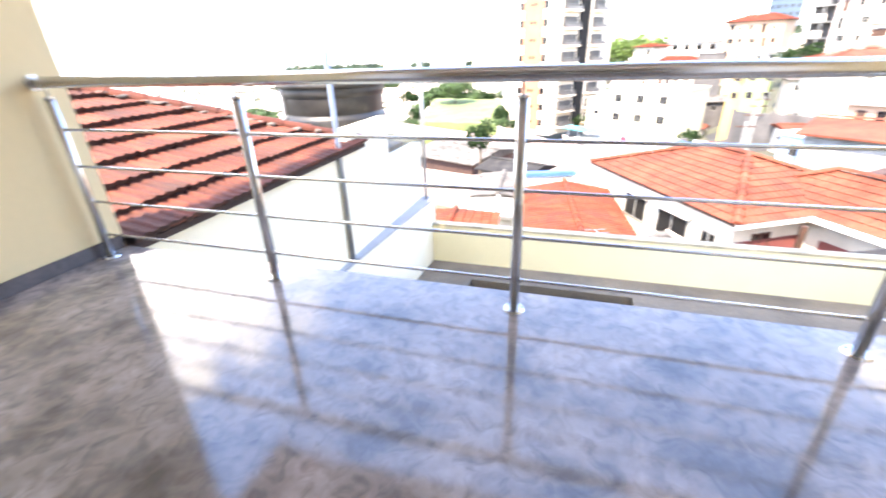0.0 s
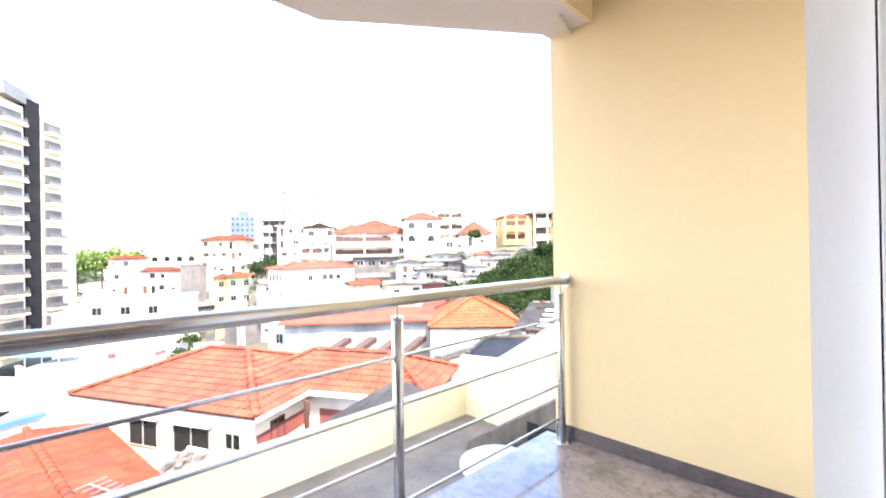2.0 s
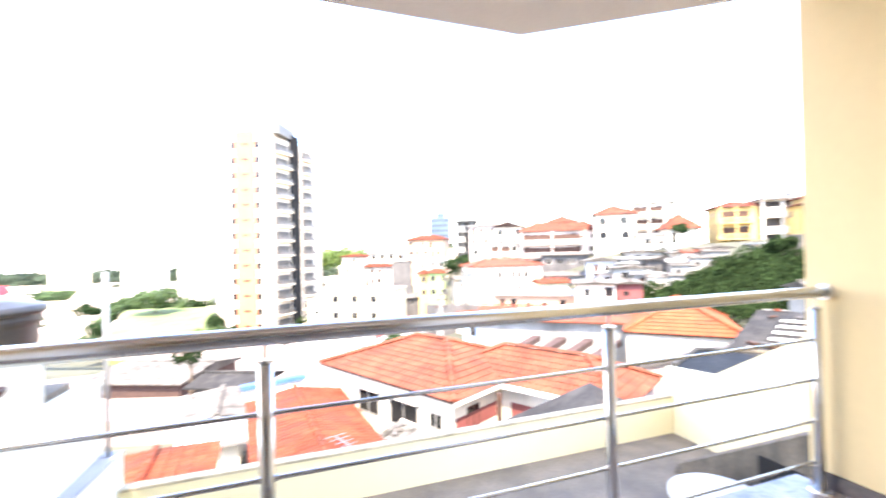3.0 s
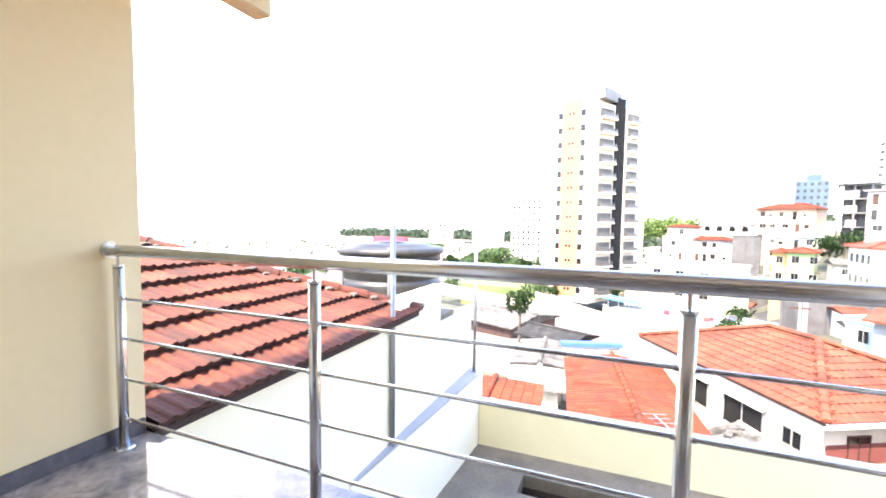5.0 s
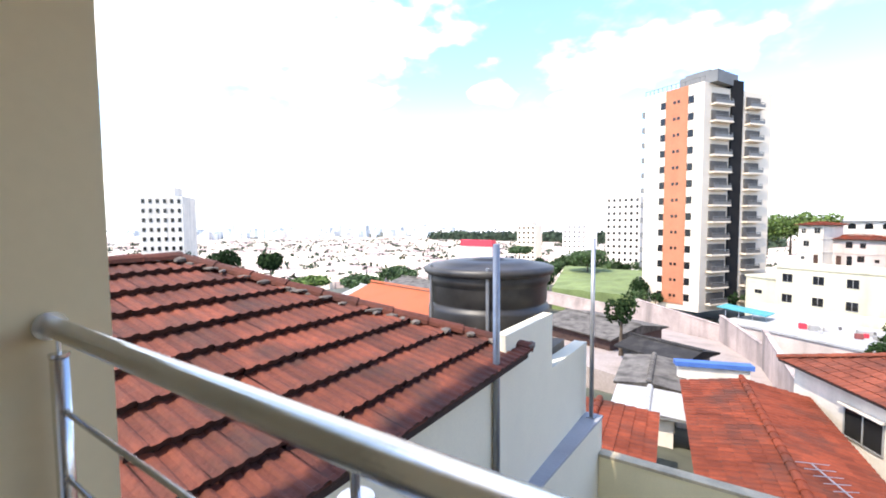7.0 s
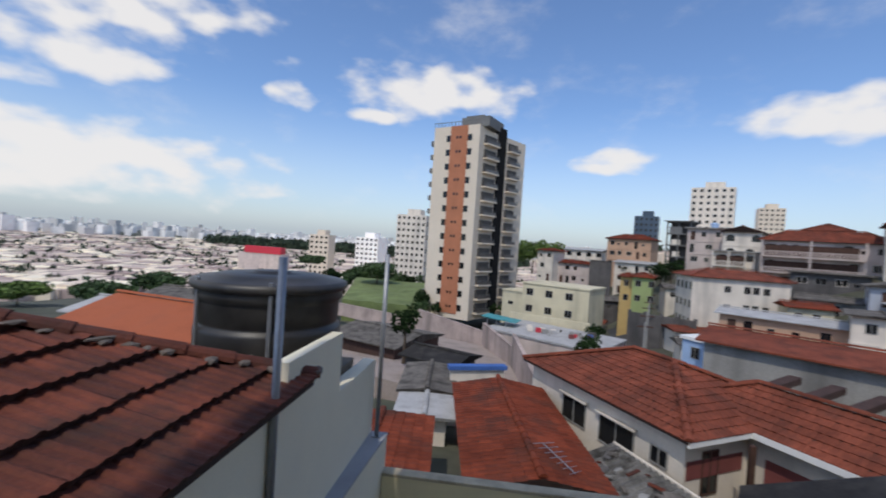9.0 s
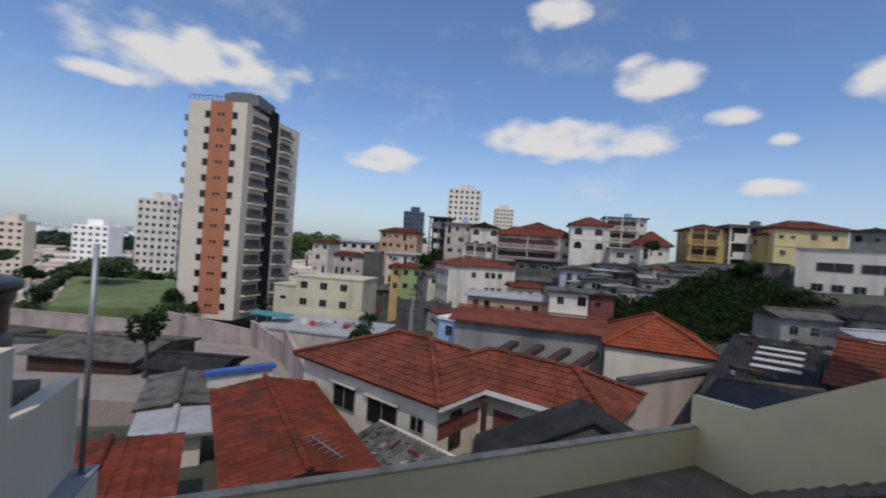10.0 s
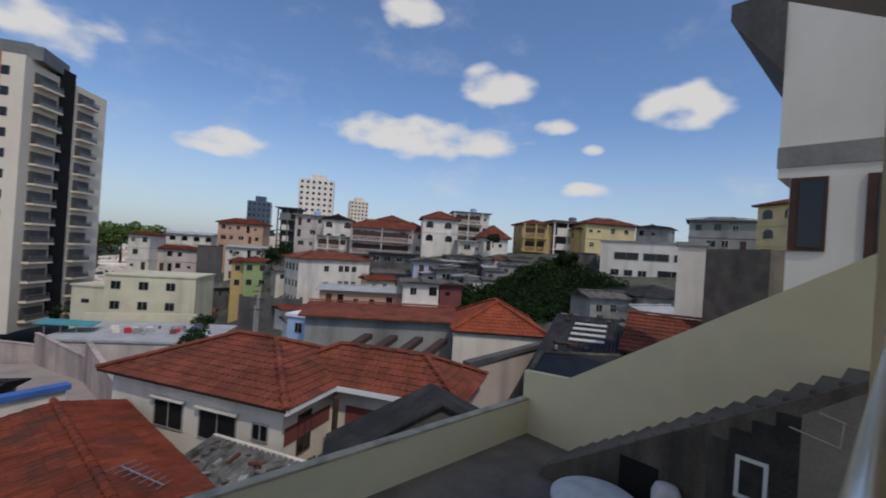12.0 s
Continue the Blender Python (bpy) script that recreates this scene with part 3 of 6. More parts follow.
for x, y, zt in ((0.02, 3.06, 1.17), (0.16, 5.90, 1.13)):
    p = thing("fence_post", "slim grey galvanised post standing on the wall ledge", "post", (x, y, -1.52), group="posts on the boundary wall")
    bm = bmesh.new()
    rod(bm, (x, y, -1.52), (x, y, zt), 0.033 if y < 4 else 0.03, seg=14)
    part("tube", bm, GALV, p, smooth=True)
    bm = bmesh.new()
    bx(bm, x - 0.06, x + 0.06, y - 0.05, y + 0.05, -1.52, -1.505)
    part("base_plate", bm, GALV, p)

# ---- the neighbour's tiled roof ----
TW, TL = 0.21, 0.36


def tile_mesh(name, w, l, mat, lift=0.04):
    """One pan-and-cover roof tile: w along the eave (x), l up the slope (y), its lower edge proud and scalloped."""
    bm = bmesh.new()
    prof = [(0.0, 0.004), (0.05, 0.0), (0.24, 0.001), (0.31, 0.012), (0.40, 0.016), (0.49, 0.012), (0.55, 0.0), (0.74, 0.001), (0.81, 0.012), (0.90, 0.016), (0.97, 0.012), (1.0, 0.004)]
    rows = []
    for yy, dz, th in ((0.0, lift, 0.0), (l * 1.12, 0.0, 0.0)):
        rows.append([bm.verts.new((u * w, yy, h + dz)) for u, h in prof])
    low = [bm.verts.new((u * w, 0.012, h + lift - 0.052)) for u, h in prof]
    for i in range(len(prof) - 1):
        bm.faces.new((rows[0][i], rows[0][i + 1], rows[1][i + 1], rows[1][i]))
        # lip face takes the dark colour of moss and course shadow
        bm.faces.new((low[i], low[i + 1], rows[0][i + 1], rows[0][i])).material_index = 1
    bmesh.ops.recalc_face_normals(bm, faces=bm.faces[:])
    me = bpy.data.meshes.new(name)
    bm.to_mesh(me)
    bm.free()
    me.materials.append(mat)
    me.materials.append(MOSS_SHADE)
    return me


K_ROOF = 0.325
EAVE_X, EAVE_Z, Y0, Y1 = 0.06, 0.0, FRONT + 0.02, 3.72
PEAK_X, PEAK_Y = -2.95, 1.72
nb = thing("neighbour_house", "next-door house under a weathered red clay tile roof", "house", (-3.0, 1.5, -8.4))
bm = bmesh.new()
bx(bm, -7.0, -0.22, -3.0, 3.5, -9.0, -0.02)
part("wall", bm, CREAM_L, nb)


def roof_z(x):
    return EAVE_Z + (EAVE_X - x) * K_ROOF


PZ = roof_z(PEAK_X)
bm = bmesh.new()
slab_on(bm, [(EAVE_X, FRONT + 0.01, EAVE_Z), (EAVE_X, Y1, EAVE_Z), (PEAK_X, PEAK_Y, PZ), (PEAK_X, FRONT + 0.01, PZ)], 0.05)
slab_on(bm, [(EAVE_X, Y1, EAVE_Z), (-7.2, Y1, EAVE_Z), (-3.6, PEAK_Y, PZ), (PEAK_X, PEAK_Y, PZ)], 0.05)
slab_on(bm, [(-7.2, Y1, EAVE_Z), (-7.2, -3.2, EAVE_Z), (-3.6, -3.2, PZ), (-3.6, PEAK_Y, PZ)], 0.05)
slab_on(bm, [(PEAK_X, -3.2, PZ), (PEAK_X, PEAK_Y, PZ), (-3.6, PEAK_Y, PZ), (-3.6, -3.2, PZ)], 0.05)
slab_on(bm, [(-0.24, -3.2, roof_z(-0.24)), (-0.24, FRONT + 0.01, roof_z(-0.24)), (PEAK_X, FRONT + 0.01, PZ), (PEAK_X, -3.2, PZ)], 0.05)
roof = part("roof", bm, DECK, nb)
near_tile = tile_mesh("tile", TW, TL, TILE, 0.062)
slope = math.atan(K_ROOF)
nrow = int((EAVE_X - PEAK_X) / math.cos(slope) / TL) + 1
for r in range(nrow):
    along = r * TL
    x = EAVE_X + 0.03 - along * math.cos(slope)
    z = EAVE_Z + 0.005 + (along - 0.03) * math.sin(slope)
    frac = (EAVE_X - x) / (EAVE_X - PEAK_X)
    yend = Y1 + (PEAK_Y - Y1) * max(0.0, frac) + 0.02
    y = yend - TW
    while y > FRONT + 0.01:
        t = new("tile", near_tile)
        wob = random.uniform(-0.006, 0.006)
        basis = Matrix.Translation((x + random.uniform(-0.008, 0.008), y, z + wob)) @ Matrix((( 0, -math.cos(slope), -math.sin(slope) * -1, 0), (1, 0, 0, 0), (0, math.sin(slope), math.cos(slope), 0), (0, 0, 0, 1)))
        t.matrix_basis = basis @ pose(0, 0, 0, random.uniform(-0.7, 0.7), 0, random.uniform(-0.9, 0.9))
        t.parent = roof
        y -= TW
bm = bmesh.new()


def ridge_run(bm, a, b, r=0.085, step=0.36):
    """Overlapping half-round ridge tiles from a to b."""
    a, b = Vector(a), Vector(b)
    n = max(1, int((b - a).length / step))
    d = (b - a) / n
    side = d.cross(Vector((0, 0, 1))).normalized()
    up = side.cross(d).normalized()
    for i in range(n):
        p, q = a + d * i - d * 0.06, a + d * (i + 1) + d * 0.04
        rings = []
        for c, rr in ((p, r * 1.12), (q, r * 0.9)):
            rings.append([bm.verts.new(c + side * (rr * math.cos(th)) + up * (rr * 0.8 * math.sin(th))) for th in [math.pi * k / 6 for k in range(7)]])
        for k in range(6):
            bm.faces.new((rings[0][k], rings[0][k + 1], rings[1][k + 1], rings[1][k]))
        bm.faces.new(rings[0])


ridge_run(bm, (EAVE_X, Y1 + 0.02, EAVE_Z + 0.04), (PEAK_X, PEAK_Y, PZ + 0.04))
part("hip_tiles", bm, TILE, roof, "mortared hip tiles")
bm = bmesh.new()
for i in range(34):
    f = (i + random.random()) / 34
    c = Vector((EAVE_X, Y1 + 0.02, EAVE_Z + 0.055)).lerp(Vector((PEAK_X, PEAK_Y, PZ + 0.055)), f)
    o = Vector((random.uniform(-0.03, 0.07), random.choice((-0.11, -0.10, 0.05)), random.uniform(-0.01, 0.02)))
    bmesh.ops.create_icosphere(bm, subdivisions=1, radius=1.0, matrix=Matrix.Translation(c + o) @ pose(0, 0, 0, 0, 0, random.uniform(0, 180)) @ Matrix.Diagonal((random.uniform(0.05, 0.12), random.uniform(0.03, 0.06), random.uniform(0.015, 0.035), 1)))
tagged(part("mortar", bm, MORTAR, roof, "crumbling grey mortar along the hip"), kind="stuff")
bm = bmesh.new()
ridge_run(bm, (PEAK_X, PEAK_Y, PZ + 0.04), (PEAK_X, -3.0, PZ + 0.04))
part("ridge_tiles", bm, TILE, roof)
bm = bmesh.new()
for i in range(9):
    a = Vector((EAVE_X + 0.02, Y1 - 0.02 - i * 0.36, EAVE_Z + 0.01))
    rod(bm, a + Vector((0, 0, 0.03)), a + Vector((0.0, -0.37, 0.03)), 0.022, 0.019, seg=8)
part("eave_edge", bm, TILE, roof, "row of verge tiles along the eave")

# ---- water tank ----
tk = thing("water_tank", "big black plastic water tank with a domed lid beside the roof", "water tank", (-1.0, 4.85, -0.38))
TX, TY, TZ0 = -1.0, 4.85, -0.38
bm = bmesh.new()
prof = [(0.50, 0.0), (0.55, 0.02), (0.57, 0.20), (0.66, 0.25), (0.80, 0.31), (0.83, 0.36), (0.835, 0.60), (0.82, 0.64), (0.79, 0.66), (0.785, 0.69), (0.80, 0.71), (0.805, 0.92), (0.81, 0.94), (0.84, 0.97), (0.845, 1.02), (0.835, 1.06), (0.85, 1.10)]


def lathe(bm, cx, cy, cz, prof, seg=48):
    rings = [[bm.verts.new((cx + r * math.cos(2 * math.pi * k / seg), cy + r * math.sin(2 * math.pi * k / seg), cz + h)) for k in range(seg)] for r, h in prof]
    for i in range(len(prof) - 1):
        for k in range(seg):
            bm.faces.new((rings[i][k], rings[i][(k + 1) % seg], rings[i + 1][(k + 1) % seg], rings[i + 1][k]))
    bm.faces.new(rings[0][::-1])
    bm.faces.new(rings[-1])


lathe(bm, TX, TY, TZ0, prof)
part("body", bm, TANK, tk, smooth=True)
bm = bmesh.new()
lathe(bm, TX, TY, TZ0, [(0.87, 1.07), (0.89, 1.09), (0.89, 1.15), (0.83, 1.175), (0.64, 1.20), (0.62, 1.215), (0.4, 1.235), (0.22, 1.24), (0.21, 1.255), (0.05, 1.26)])
part("lid", bm, TANK, tk, "ribbed dark lid", smooth=True)
for a in (-1.1, -2.2):
    bm = bmesh.new()
    rod(bm, (TX + 0.84 * math.cos(a), TY + 0.84 * math.sin(a), TZ0 + 0.3), (TX + 0.84 * math.cos(a), TY + 0.84 * math.sin(a), TZ0 + 1.2), 0.022, seg=10)
    part("pipe", bm, GALV, tk)
bm = bmesh.new()
bx(bm, -2.0, -0.22, 3.85, 5.8, -0.52, -0.38)
solid("tank_platform", bm, CONCRETE, "concrete platform under the water tank", "platform", kind="structure")
bm = bmesh.new()
bx(bm, -1.9, -0.25, 3.9, 5.7, -9, -0.52)
solid("wall_tank_base", bm, CREAM_L, "plain wall carrying the tank platform", "wall", kind="structure")

# ---- the high side wall and the stair on the terrace ----
bm = bmesh.new()
side = [(6.06, -9.0), (6.06, -1.42), (4.90, -1.32), (0.22, 1.71), (-2.0, 3.15), (-2.0, -9.0)]
va = [bm.verts.new((10.68, y, z)) for y, z in side]
vb = [bm.verts.new((10.83, y, z)) for y, z in side]
bm.faces.new(va)
bm.faces.new(vb[::-1])
for i in range(len(side)):
    j = (i + 1) % len(side)
    bm.faces.new((va[i], vb[i], vb[j], va[j]))
solid("wall_side", bm, CREAM, "tall cream side wall with a sloping top above the stair", "wall", kind="structure")
stair = thing("outdoor_stair", "mould-stained concrete stair climbing along the cream wall", "stair", (9.8, 2.0, TZ))
NS = 16
for i in range(NS):
    y1 = 4.50 - i * 0.268
    z1 = TZ + 0.06 + (i + 1) * 0.177
    bm = bmesh.new()
    bx(bm, 9.42, 10.676, y1 - 0.29, y1, z1 - 0.34 - 0.02 * i, z1)
    part("step", bm, CONCRETE, stair, bevel=0.006)
bm = bmesh.new()
outline = [(4.60, TZ), (4.50, TZ + 0.20), (0.20, TZ + 3.00), (-0.3, TZ + 3.00), (-0.3, TZ)]
va = [bm.verts.new((9.30, y, z)) for y, z in outline]
vb = [bm.verts.new((9.418, y, z)) for y, z in outline]
bm.faces.new(va)
bm.faces.new(vb[::-1])
for i in range(len(outline)):
    j = (i + 1) % len(outline)
    bm.faces.new((va[i], vb[i], vb[j], va[j]))
part("side_wall", bm, MOULDY, stair, "black-streaked stair side wall")
# no hole is cut: a black sheet paints the shade inside the doorway
bm = bmesh.new()
bx(bm, 9.28, 9.305, 2.45, 3.05, TZ, -1.86)
part("opening", bm, BLACK_T, stair, "flat black panel for the shaded doorway under the stair")
bm = bmesh.new()
patch = [(0.78, TZ), (0.79, TZ + 2.40), (0.20, TZ + 2.86), (-0.3, TZ + 2.86), (-0.3, TZ)]
va = [bm.verts.new((9.288, y, z)) for y, z in patch]
vb = [bm.verts.new((9.302, y, z)) for y, z in patch]
bm.faces.new(va)
bm.faces.new(vb[::-1])
for i in range(len(patch)):
    j = (i + 1) % len(patch)
    bm.faces.new((va[i], vb[i], vb[j], va[j]))
part("bare_render", bm, GREY_RENDER, stair, "newer bare grey render on the stair wall")
for k, (y0, y1, z1) in enumerate(((1.30, 1.55, -0.86), (1.05, 1.30, -0.68), (0.79, 1.05, -0.48), (1.55, 1.80, -1.06))):
    bm = bmesh.new()
    bx(bm, 9.284 - 0.003 * (k % 2), 9.301, y0, y1, TZ, z1 - 0.02)
    part("mould_patch", bm, BLACK_MOULD, stair, "black mouldy render with a stepped edge")
for p, q in (((0.91, -0.65), (0.42, -0.75)), ((0.63, -0.38), (0.38, -0.44)), ((0.42, -0.75), (0.40, -0.46))):
    bm = bmesh.new()
    rod(bm, (9.282, *p), (9.282, *q), 0.009, seg=8)
    part("conduit", bm, RENDER_P, stair, "thin pinkish conduit on the stair wall")
win = thing("small_window", "small white framed window in the mouldy stair wall", "window", (9.3, 1.28, -1.78))
for a in ((1.09, 1.46, -1.27, -1.22), (1.09, 1.46, -1.79, -1.74), (1.09, 1.14, -1.74, -1.27), (1.41, 1.46, -1.74, -1.27)):
    bm = bmesh.new()
    bx(bm, 9.26, 9.30, *a)
    part("frame", bm, WHITE, win)
bm = bmesh.new()
bx(bm, 9.285, 9.30, 1.14, 1.41, -1.74, -1.27)
part("pane", bm, PANE, win)
lid = thing("plastic_tank", "worn off-white round plastic tank with its lid on the terrace", "water tank", (8.42, 3.02, TZ))
bm = bmesh.new()
lathe(bm, 8.42, 3.02, TZ, [(0.50, 0.0), (0.56, 0.45), (0.60, 0.50)], seg=40)
part("body", bm, PLASTIC_W, lid, smooth=True)
bm = bmesh.new()
lathe(bm, 8.42, 3.02, TZ, [(0.62, 0.50), (0.65, 0.53), (0.65, 0.58), (0.60, 0.61), (0.36, 0.68), (0.1, 0.70)], seg=40)
part("lid", bm, PLASTIC_W, lid, smooth=True)
pot = thing("plastic_drum", "small pale plastic drum against the stair wall", "drum", (9.08, 2.25, TZ))
bm = bmesh.new()
lathe(bm, 9.08, 2.25, TZ, [(0.18, 0.0), (0.20, 0.05), (0.20, 0.80), (0.16, 0.90), (0.05, 0.93)], seg=28)
part("body", bm, PLASTIC_W, pot, smooth=True)

# ---- houses ----


def frame_of(p, q):
    """A matrix whose x runs from p to q on plan and whose y points behind the front."""
    d = Vector((q[0] - p[0], q[1] - p[1], 0))
    return Matrix.Translation((p[0], p[1], 0)) @ Matrix.Rotation(math.atan2(d.y, d.x), 4, "Z"), d.length


def roof_tiles(bm, m, eave, e0, e1, up, height, edge, w=0.3, l=0.42):
    """Tiles on one roof plane. eave: its left end; e0, e1: unit ways along the eave and up the slope; edge(t): the span left at t of the slope."""
    n = int(up / l) + 1
    for r in range(n):
        s = r * l
        a, b = edge(min(1.0, s / up))
        if b - a < w * 0.5:
            continue
        cols = max(1, int((b - a) / w))
        cw = (b - a) / cols
        for c in range(cols):
            o = eave + e0 * (a + c * cw) + e1 * (s - 0.04)
            nrm = e0.cross(e1).normalized()
            lf = 0.05 + random.uniform(-0.006, 0.006)
            back = min(l * 1.1, up - s + 0.05)
            q = [o + nrm * (lf - 0.016), o + e0 * (cw * 0.30) + nrm * (lf - 0.008), o + e0 * (cw * 0.62) + nrm * (lf + 0.012), o + e0 * cw + nrm * (lf - 0.012)]
            f = [bm.verts.new(m @ v) for v in q]
            g = [bm.verts.new(m @ (v + e1 * back - nrm * 0.04)) for v in q]
            d = [bm.verts.new(m @ (v - nrm * 0.032)) for v in q]
            for i in range(3):
                bm.faces.new((f[i], f[i + 1], g[i + 1], g[i]))
                bm.faces.new((d[i], d[i + 1], f[i + 1], f[i]))


def hip_roof(parent, m, L, D, z, k, mat, over=0.4, tiled=True, gable=False, ridges=True):
    """A hip (or gable) roof over the plan 0..L by 0..D in the frame m, eave at z."""
    x0, x1, y0, y1 = -over, L + over, -over, D + over
    w, d = x1 - x0, y1 - y0
    h = min(w, d) / 2
    inset = 0.0 if gable else h
    if w >= d:
        ra, rb = Vector((x0 + inset, y0 + h, z + h * k)), Vector((x1 - inset, y0 + h, z + h * k))
    else:
        ra, rb = Vector((x0 + h, y0 + inset, z + h * k)), Vector((x0 + h, y1 - inset, z + h * k))
    c = [Vector((x0, y0, z)), Vector((x1, y0, z)), Vector((x1, y1, z)), Vector((x0, y1, z))]
    if w >= d:
        faces = [(c[0], c[1], rb, ra), (c[2], c[3], ra, rb)]
        ends = [(c[1], c[2], rb), (c[3], c[0], ra)]
    else:
        faces = [(c[1], c[2], rb, ra), (c[3], c[0], ra, rb)]
        ends = [(c[0], c[1], ra), (c[2], c[3], rb)]
    bm = bmesh.new()
    for f in faces + ends:
        slab_on(bm, [m @ v for v in f], 0.12)
    deck = part("roof", bm, DECK if tiled else mat, parent)
    if tiled:
        bm = bmesh.new()
        for f in faces + ([] if gable else ends):
            e0 = (f[1] - f[0])
            span = e0.length
            e0 = e0.normalized()
            top = f[2] if len(f) == 3 else (f[2] + f[3]) / 2
            foot = f[0] + e0 * (top - f[0]).dot(e0)
            e1 = top - foot
            up = e1.length
            e1 = e1.normalized()
            tl = (f[-1] - f[0]).dot(e0)
            tr = (f[2] - f[0]).dot(e0)
            roof_tiles(bm, m, f[0], e0, e1, up, h, lambda t, tl=tl, tr=tr, span=span: (tl * t, span + (tr - span) * t))
        tagged(part("tiles", bm, mat, deck, "weathered clay tiles"), kind="stuff")
    if ridges:
        bm = bmesh.new()
        lift = Vector((0, 0, 0.07))
        ridge_run(bm, m @ (ra + lift), m @ (rb + lift), 0.14, 0.5)
        if not gable:
            for a, b in ((c[0], ra), (c[1], rb if w >= d else ra), (c[2], rb), (c[3], ra if w >= d else rb)):
                ridge_run(bm, m @ (a + lift), m @ (b + lift), 0.14, 0.5)
        part("ridge_tiles", bm, mat, deck)
    return deck


def window_on(parent, m, u, z, w, h, face="front", L=0.0, D=0.0, frame_mat=None, sill=False):
    """A framed window on a face of the frame m: a proud frame and a dark pane a little behind it."""
    turn = {"front": m, "left": m @ Matrix.Translation((0, D, 0)) @ Matrix.Rotation(-math.pi / 2, 4, "Z"),
            "right": m @ Matrix.Translation((L, 0, 0)) @ Matrix.Rotation(math.pi / 2, 4, "Z")}[face]
    t = 0.05 if w > 0.7 else 0.035
    bm = bmesh.new()
    for a in ((u, u + w, z, z + t), (u, u + w, z + h - t, z + h), (u, u + t, z + t, z + h - t), (u + w - t, u + w, z + t, z + h - t), (u + w / 2 - t / 2, u + w / 2 + t / 2, z + t, z + h - t)):
        bx(bm, a[0], a[1], -0.05, 0.02, a[2], a[3], turn)
    wd = part("window", bm, frame_mat or RENDER_G, parent)
    bm = bmesh.new()
    bx(bm, u + t, u + w - t, -0.02, 0.01, z + t, z + h - t, turn)
    part("pane", bm, PANE, wd)
    if sill:
        bm = bmesh.new()
        bx(bm, u - 0.1, u + w + 0.1, -0.22, 0.0, z + h + 0.06, z + h + 0.14, turn)
        part("awning", bm, frame_mat or RENDER_W, wd)
    return wd


PLACED = []


def building(name, label, category, p, q, depth, zt, wall, roof=None, wins=(), left=(), right=(), group="", z0=None, over=0.5):
    """A block with its front from p to q; wins, left, right: (first, step, count, sill, rowstep, rows, w, h), sills counted down from the wall top."""
    m, L = frame_of(p, q)
    foot = min(ground(*(m @ Vector((u, v, 0))).xy) for u in (0, L) for v in (0, depth)) - 0.4 if z0 is None else z0
    mid = (m @ Vector((L / 2, depth / 2, 0))).xy
    PLACED.append((mid.x, mid.y, 0.5 * max(L, depth)))
    t = thing(name, label, category, (*mid, foot), group)
    bm = bmesh.new()
    bx(bm, 0, L, 0, depth, foot, zt, m)
    part("wall", bm, wall, t)
    if roof:
        kind, k, mat = roof[:3]
        if kind == "flat":
            bm = bmesh.new()
            bx(bm, -0.15, L + 0.15, -0.15, depth + 0.15, zt, zt + 0.25, m)
            part("roof", bm, mat, t)
        else:
            hip_roof(t, m, L, depth, zt, k, mat, gable=kind == "gable", tiled=len(roof) > 3, over=over)
    for face, sets in (("front", wins), ("left", left), ("right", right)):
        for u0, du, n, down, dz, rows, w, h in sets:
            for r in range(rows):
                for c in range(n):
                    window_on(t, m, u0 + c * du, zt - down - r * dz, w, h, face, L, depth)
    return t


# the white bungalow below, with its porch
house = thing("bungalow", "white bungalow with a weathered red tile roof and a porch", "house", (9.5, 20.0, -8.6))
mA, LA = frame_of((4.61, 24.98), (9.27, 16.35))
bm = bmesh.new()
bx(bm, 0, LA, 0, 7.4, -9.2, -5.25, mA)
part("wall", bm, RENDER_W, house, "white rendered wall")
hip_roof(house, mA, LA, 7.4, -5.2, 0.36, TILE_FAR, over=0.45)
for u, w, h, z in ((2.8, 1.75, 1.22, -7.32), (5.45, 2.05, 1.25, -7.36), (8.3, 0.82, 0.72, -6.87)):
    window_on(house, mA, u, z, w, h, "front", sill=w > 1)
mB, LB = frame_of((15.33, 12.93), (19.06, 15.13))
bm = bmesh.new()
bx(bm, 0, LB, 0, 9.0, -9.2, -5.25, mB)
part("wall", bm, RENDER_W, house, "white rendered wall")
hip_roof(house, mB, LB, 9.0, -5.19, 0.46, TILE_FAR, over=0.5)
# the porch: beam, maroon band, posts
bm = bmesh.new()
bx(bm, LA - 0.03, LA + 0.03, 0.1, 3.2, -6.9, -6.2, mA)
part("band", bm, MAROON, house, "maroon painted band on the porch wall")
bm = bmesh.new()
bx(bm, LA + 0.38, LA + 0.47, -0.45, 3.0, -5.42, -5.2, mA)
part("fascia", bm, WHITE, house, "white porch fascia")
bm = bmesh.new()
bx(bm, -0.58, -0.50, -0.5, 5.6, -5.42, -5.19, mB)
part("fascia", bm, WHITE, house, "white porch fascia")
bm = bmesh.new()
bx(bm, -0.03, 0.03, 0.5, 5.2, -7.2, -6.2, mB)
part("band", bm, MAROON, house, "maroon painted band on the porch wall")
window_on(house, mA, 0.9, -7.6, 0.9, 1.7, "right", LA, 7.4, TIMBER)
for p in ((11.4, 16.1), (13.0, 14.2)):
    bm = bmesh.new()
    bx(bm, p[0] - 0.09, p[0] + 0.09, p[1] - 0.09, p[1] + 0.09, -9.2, -5.2)
    part("porch_post", bm, TIMBER, house)

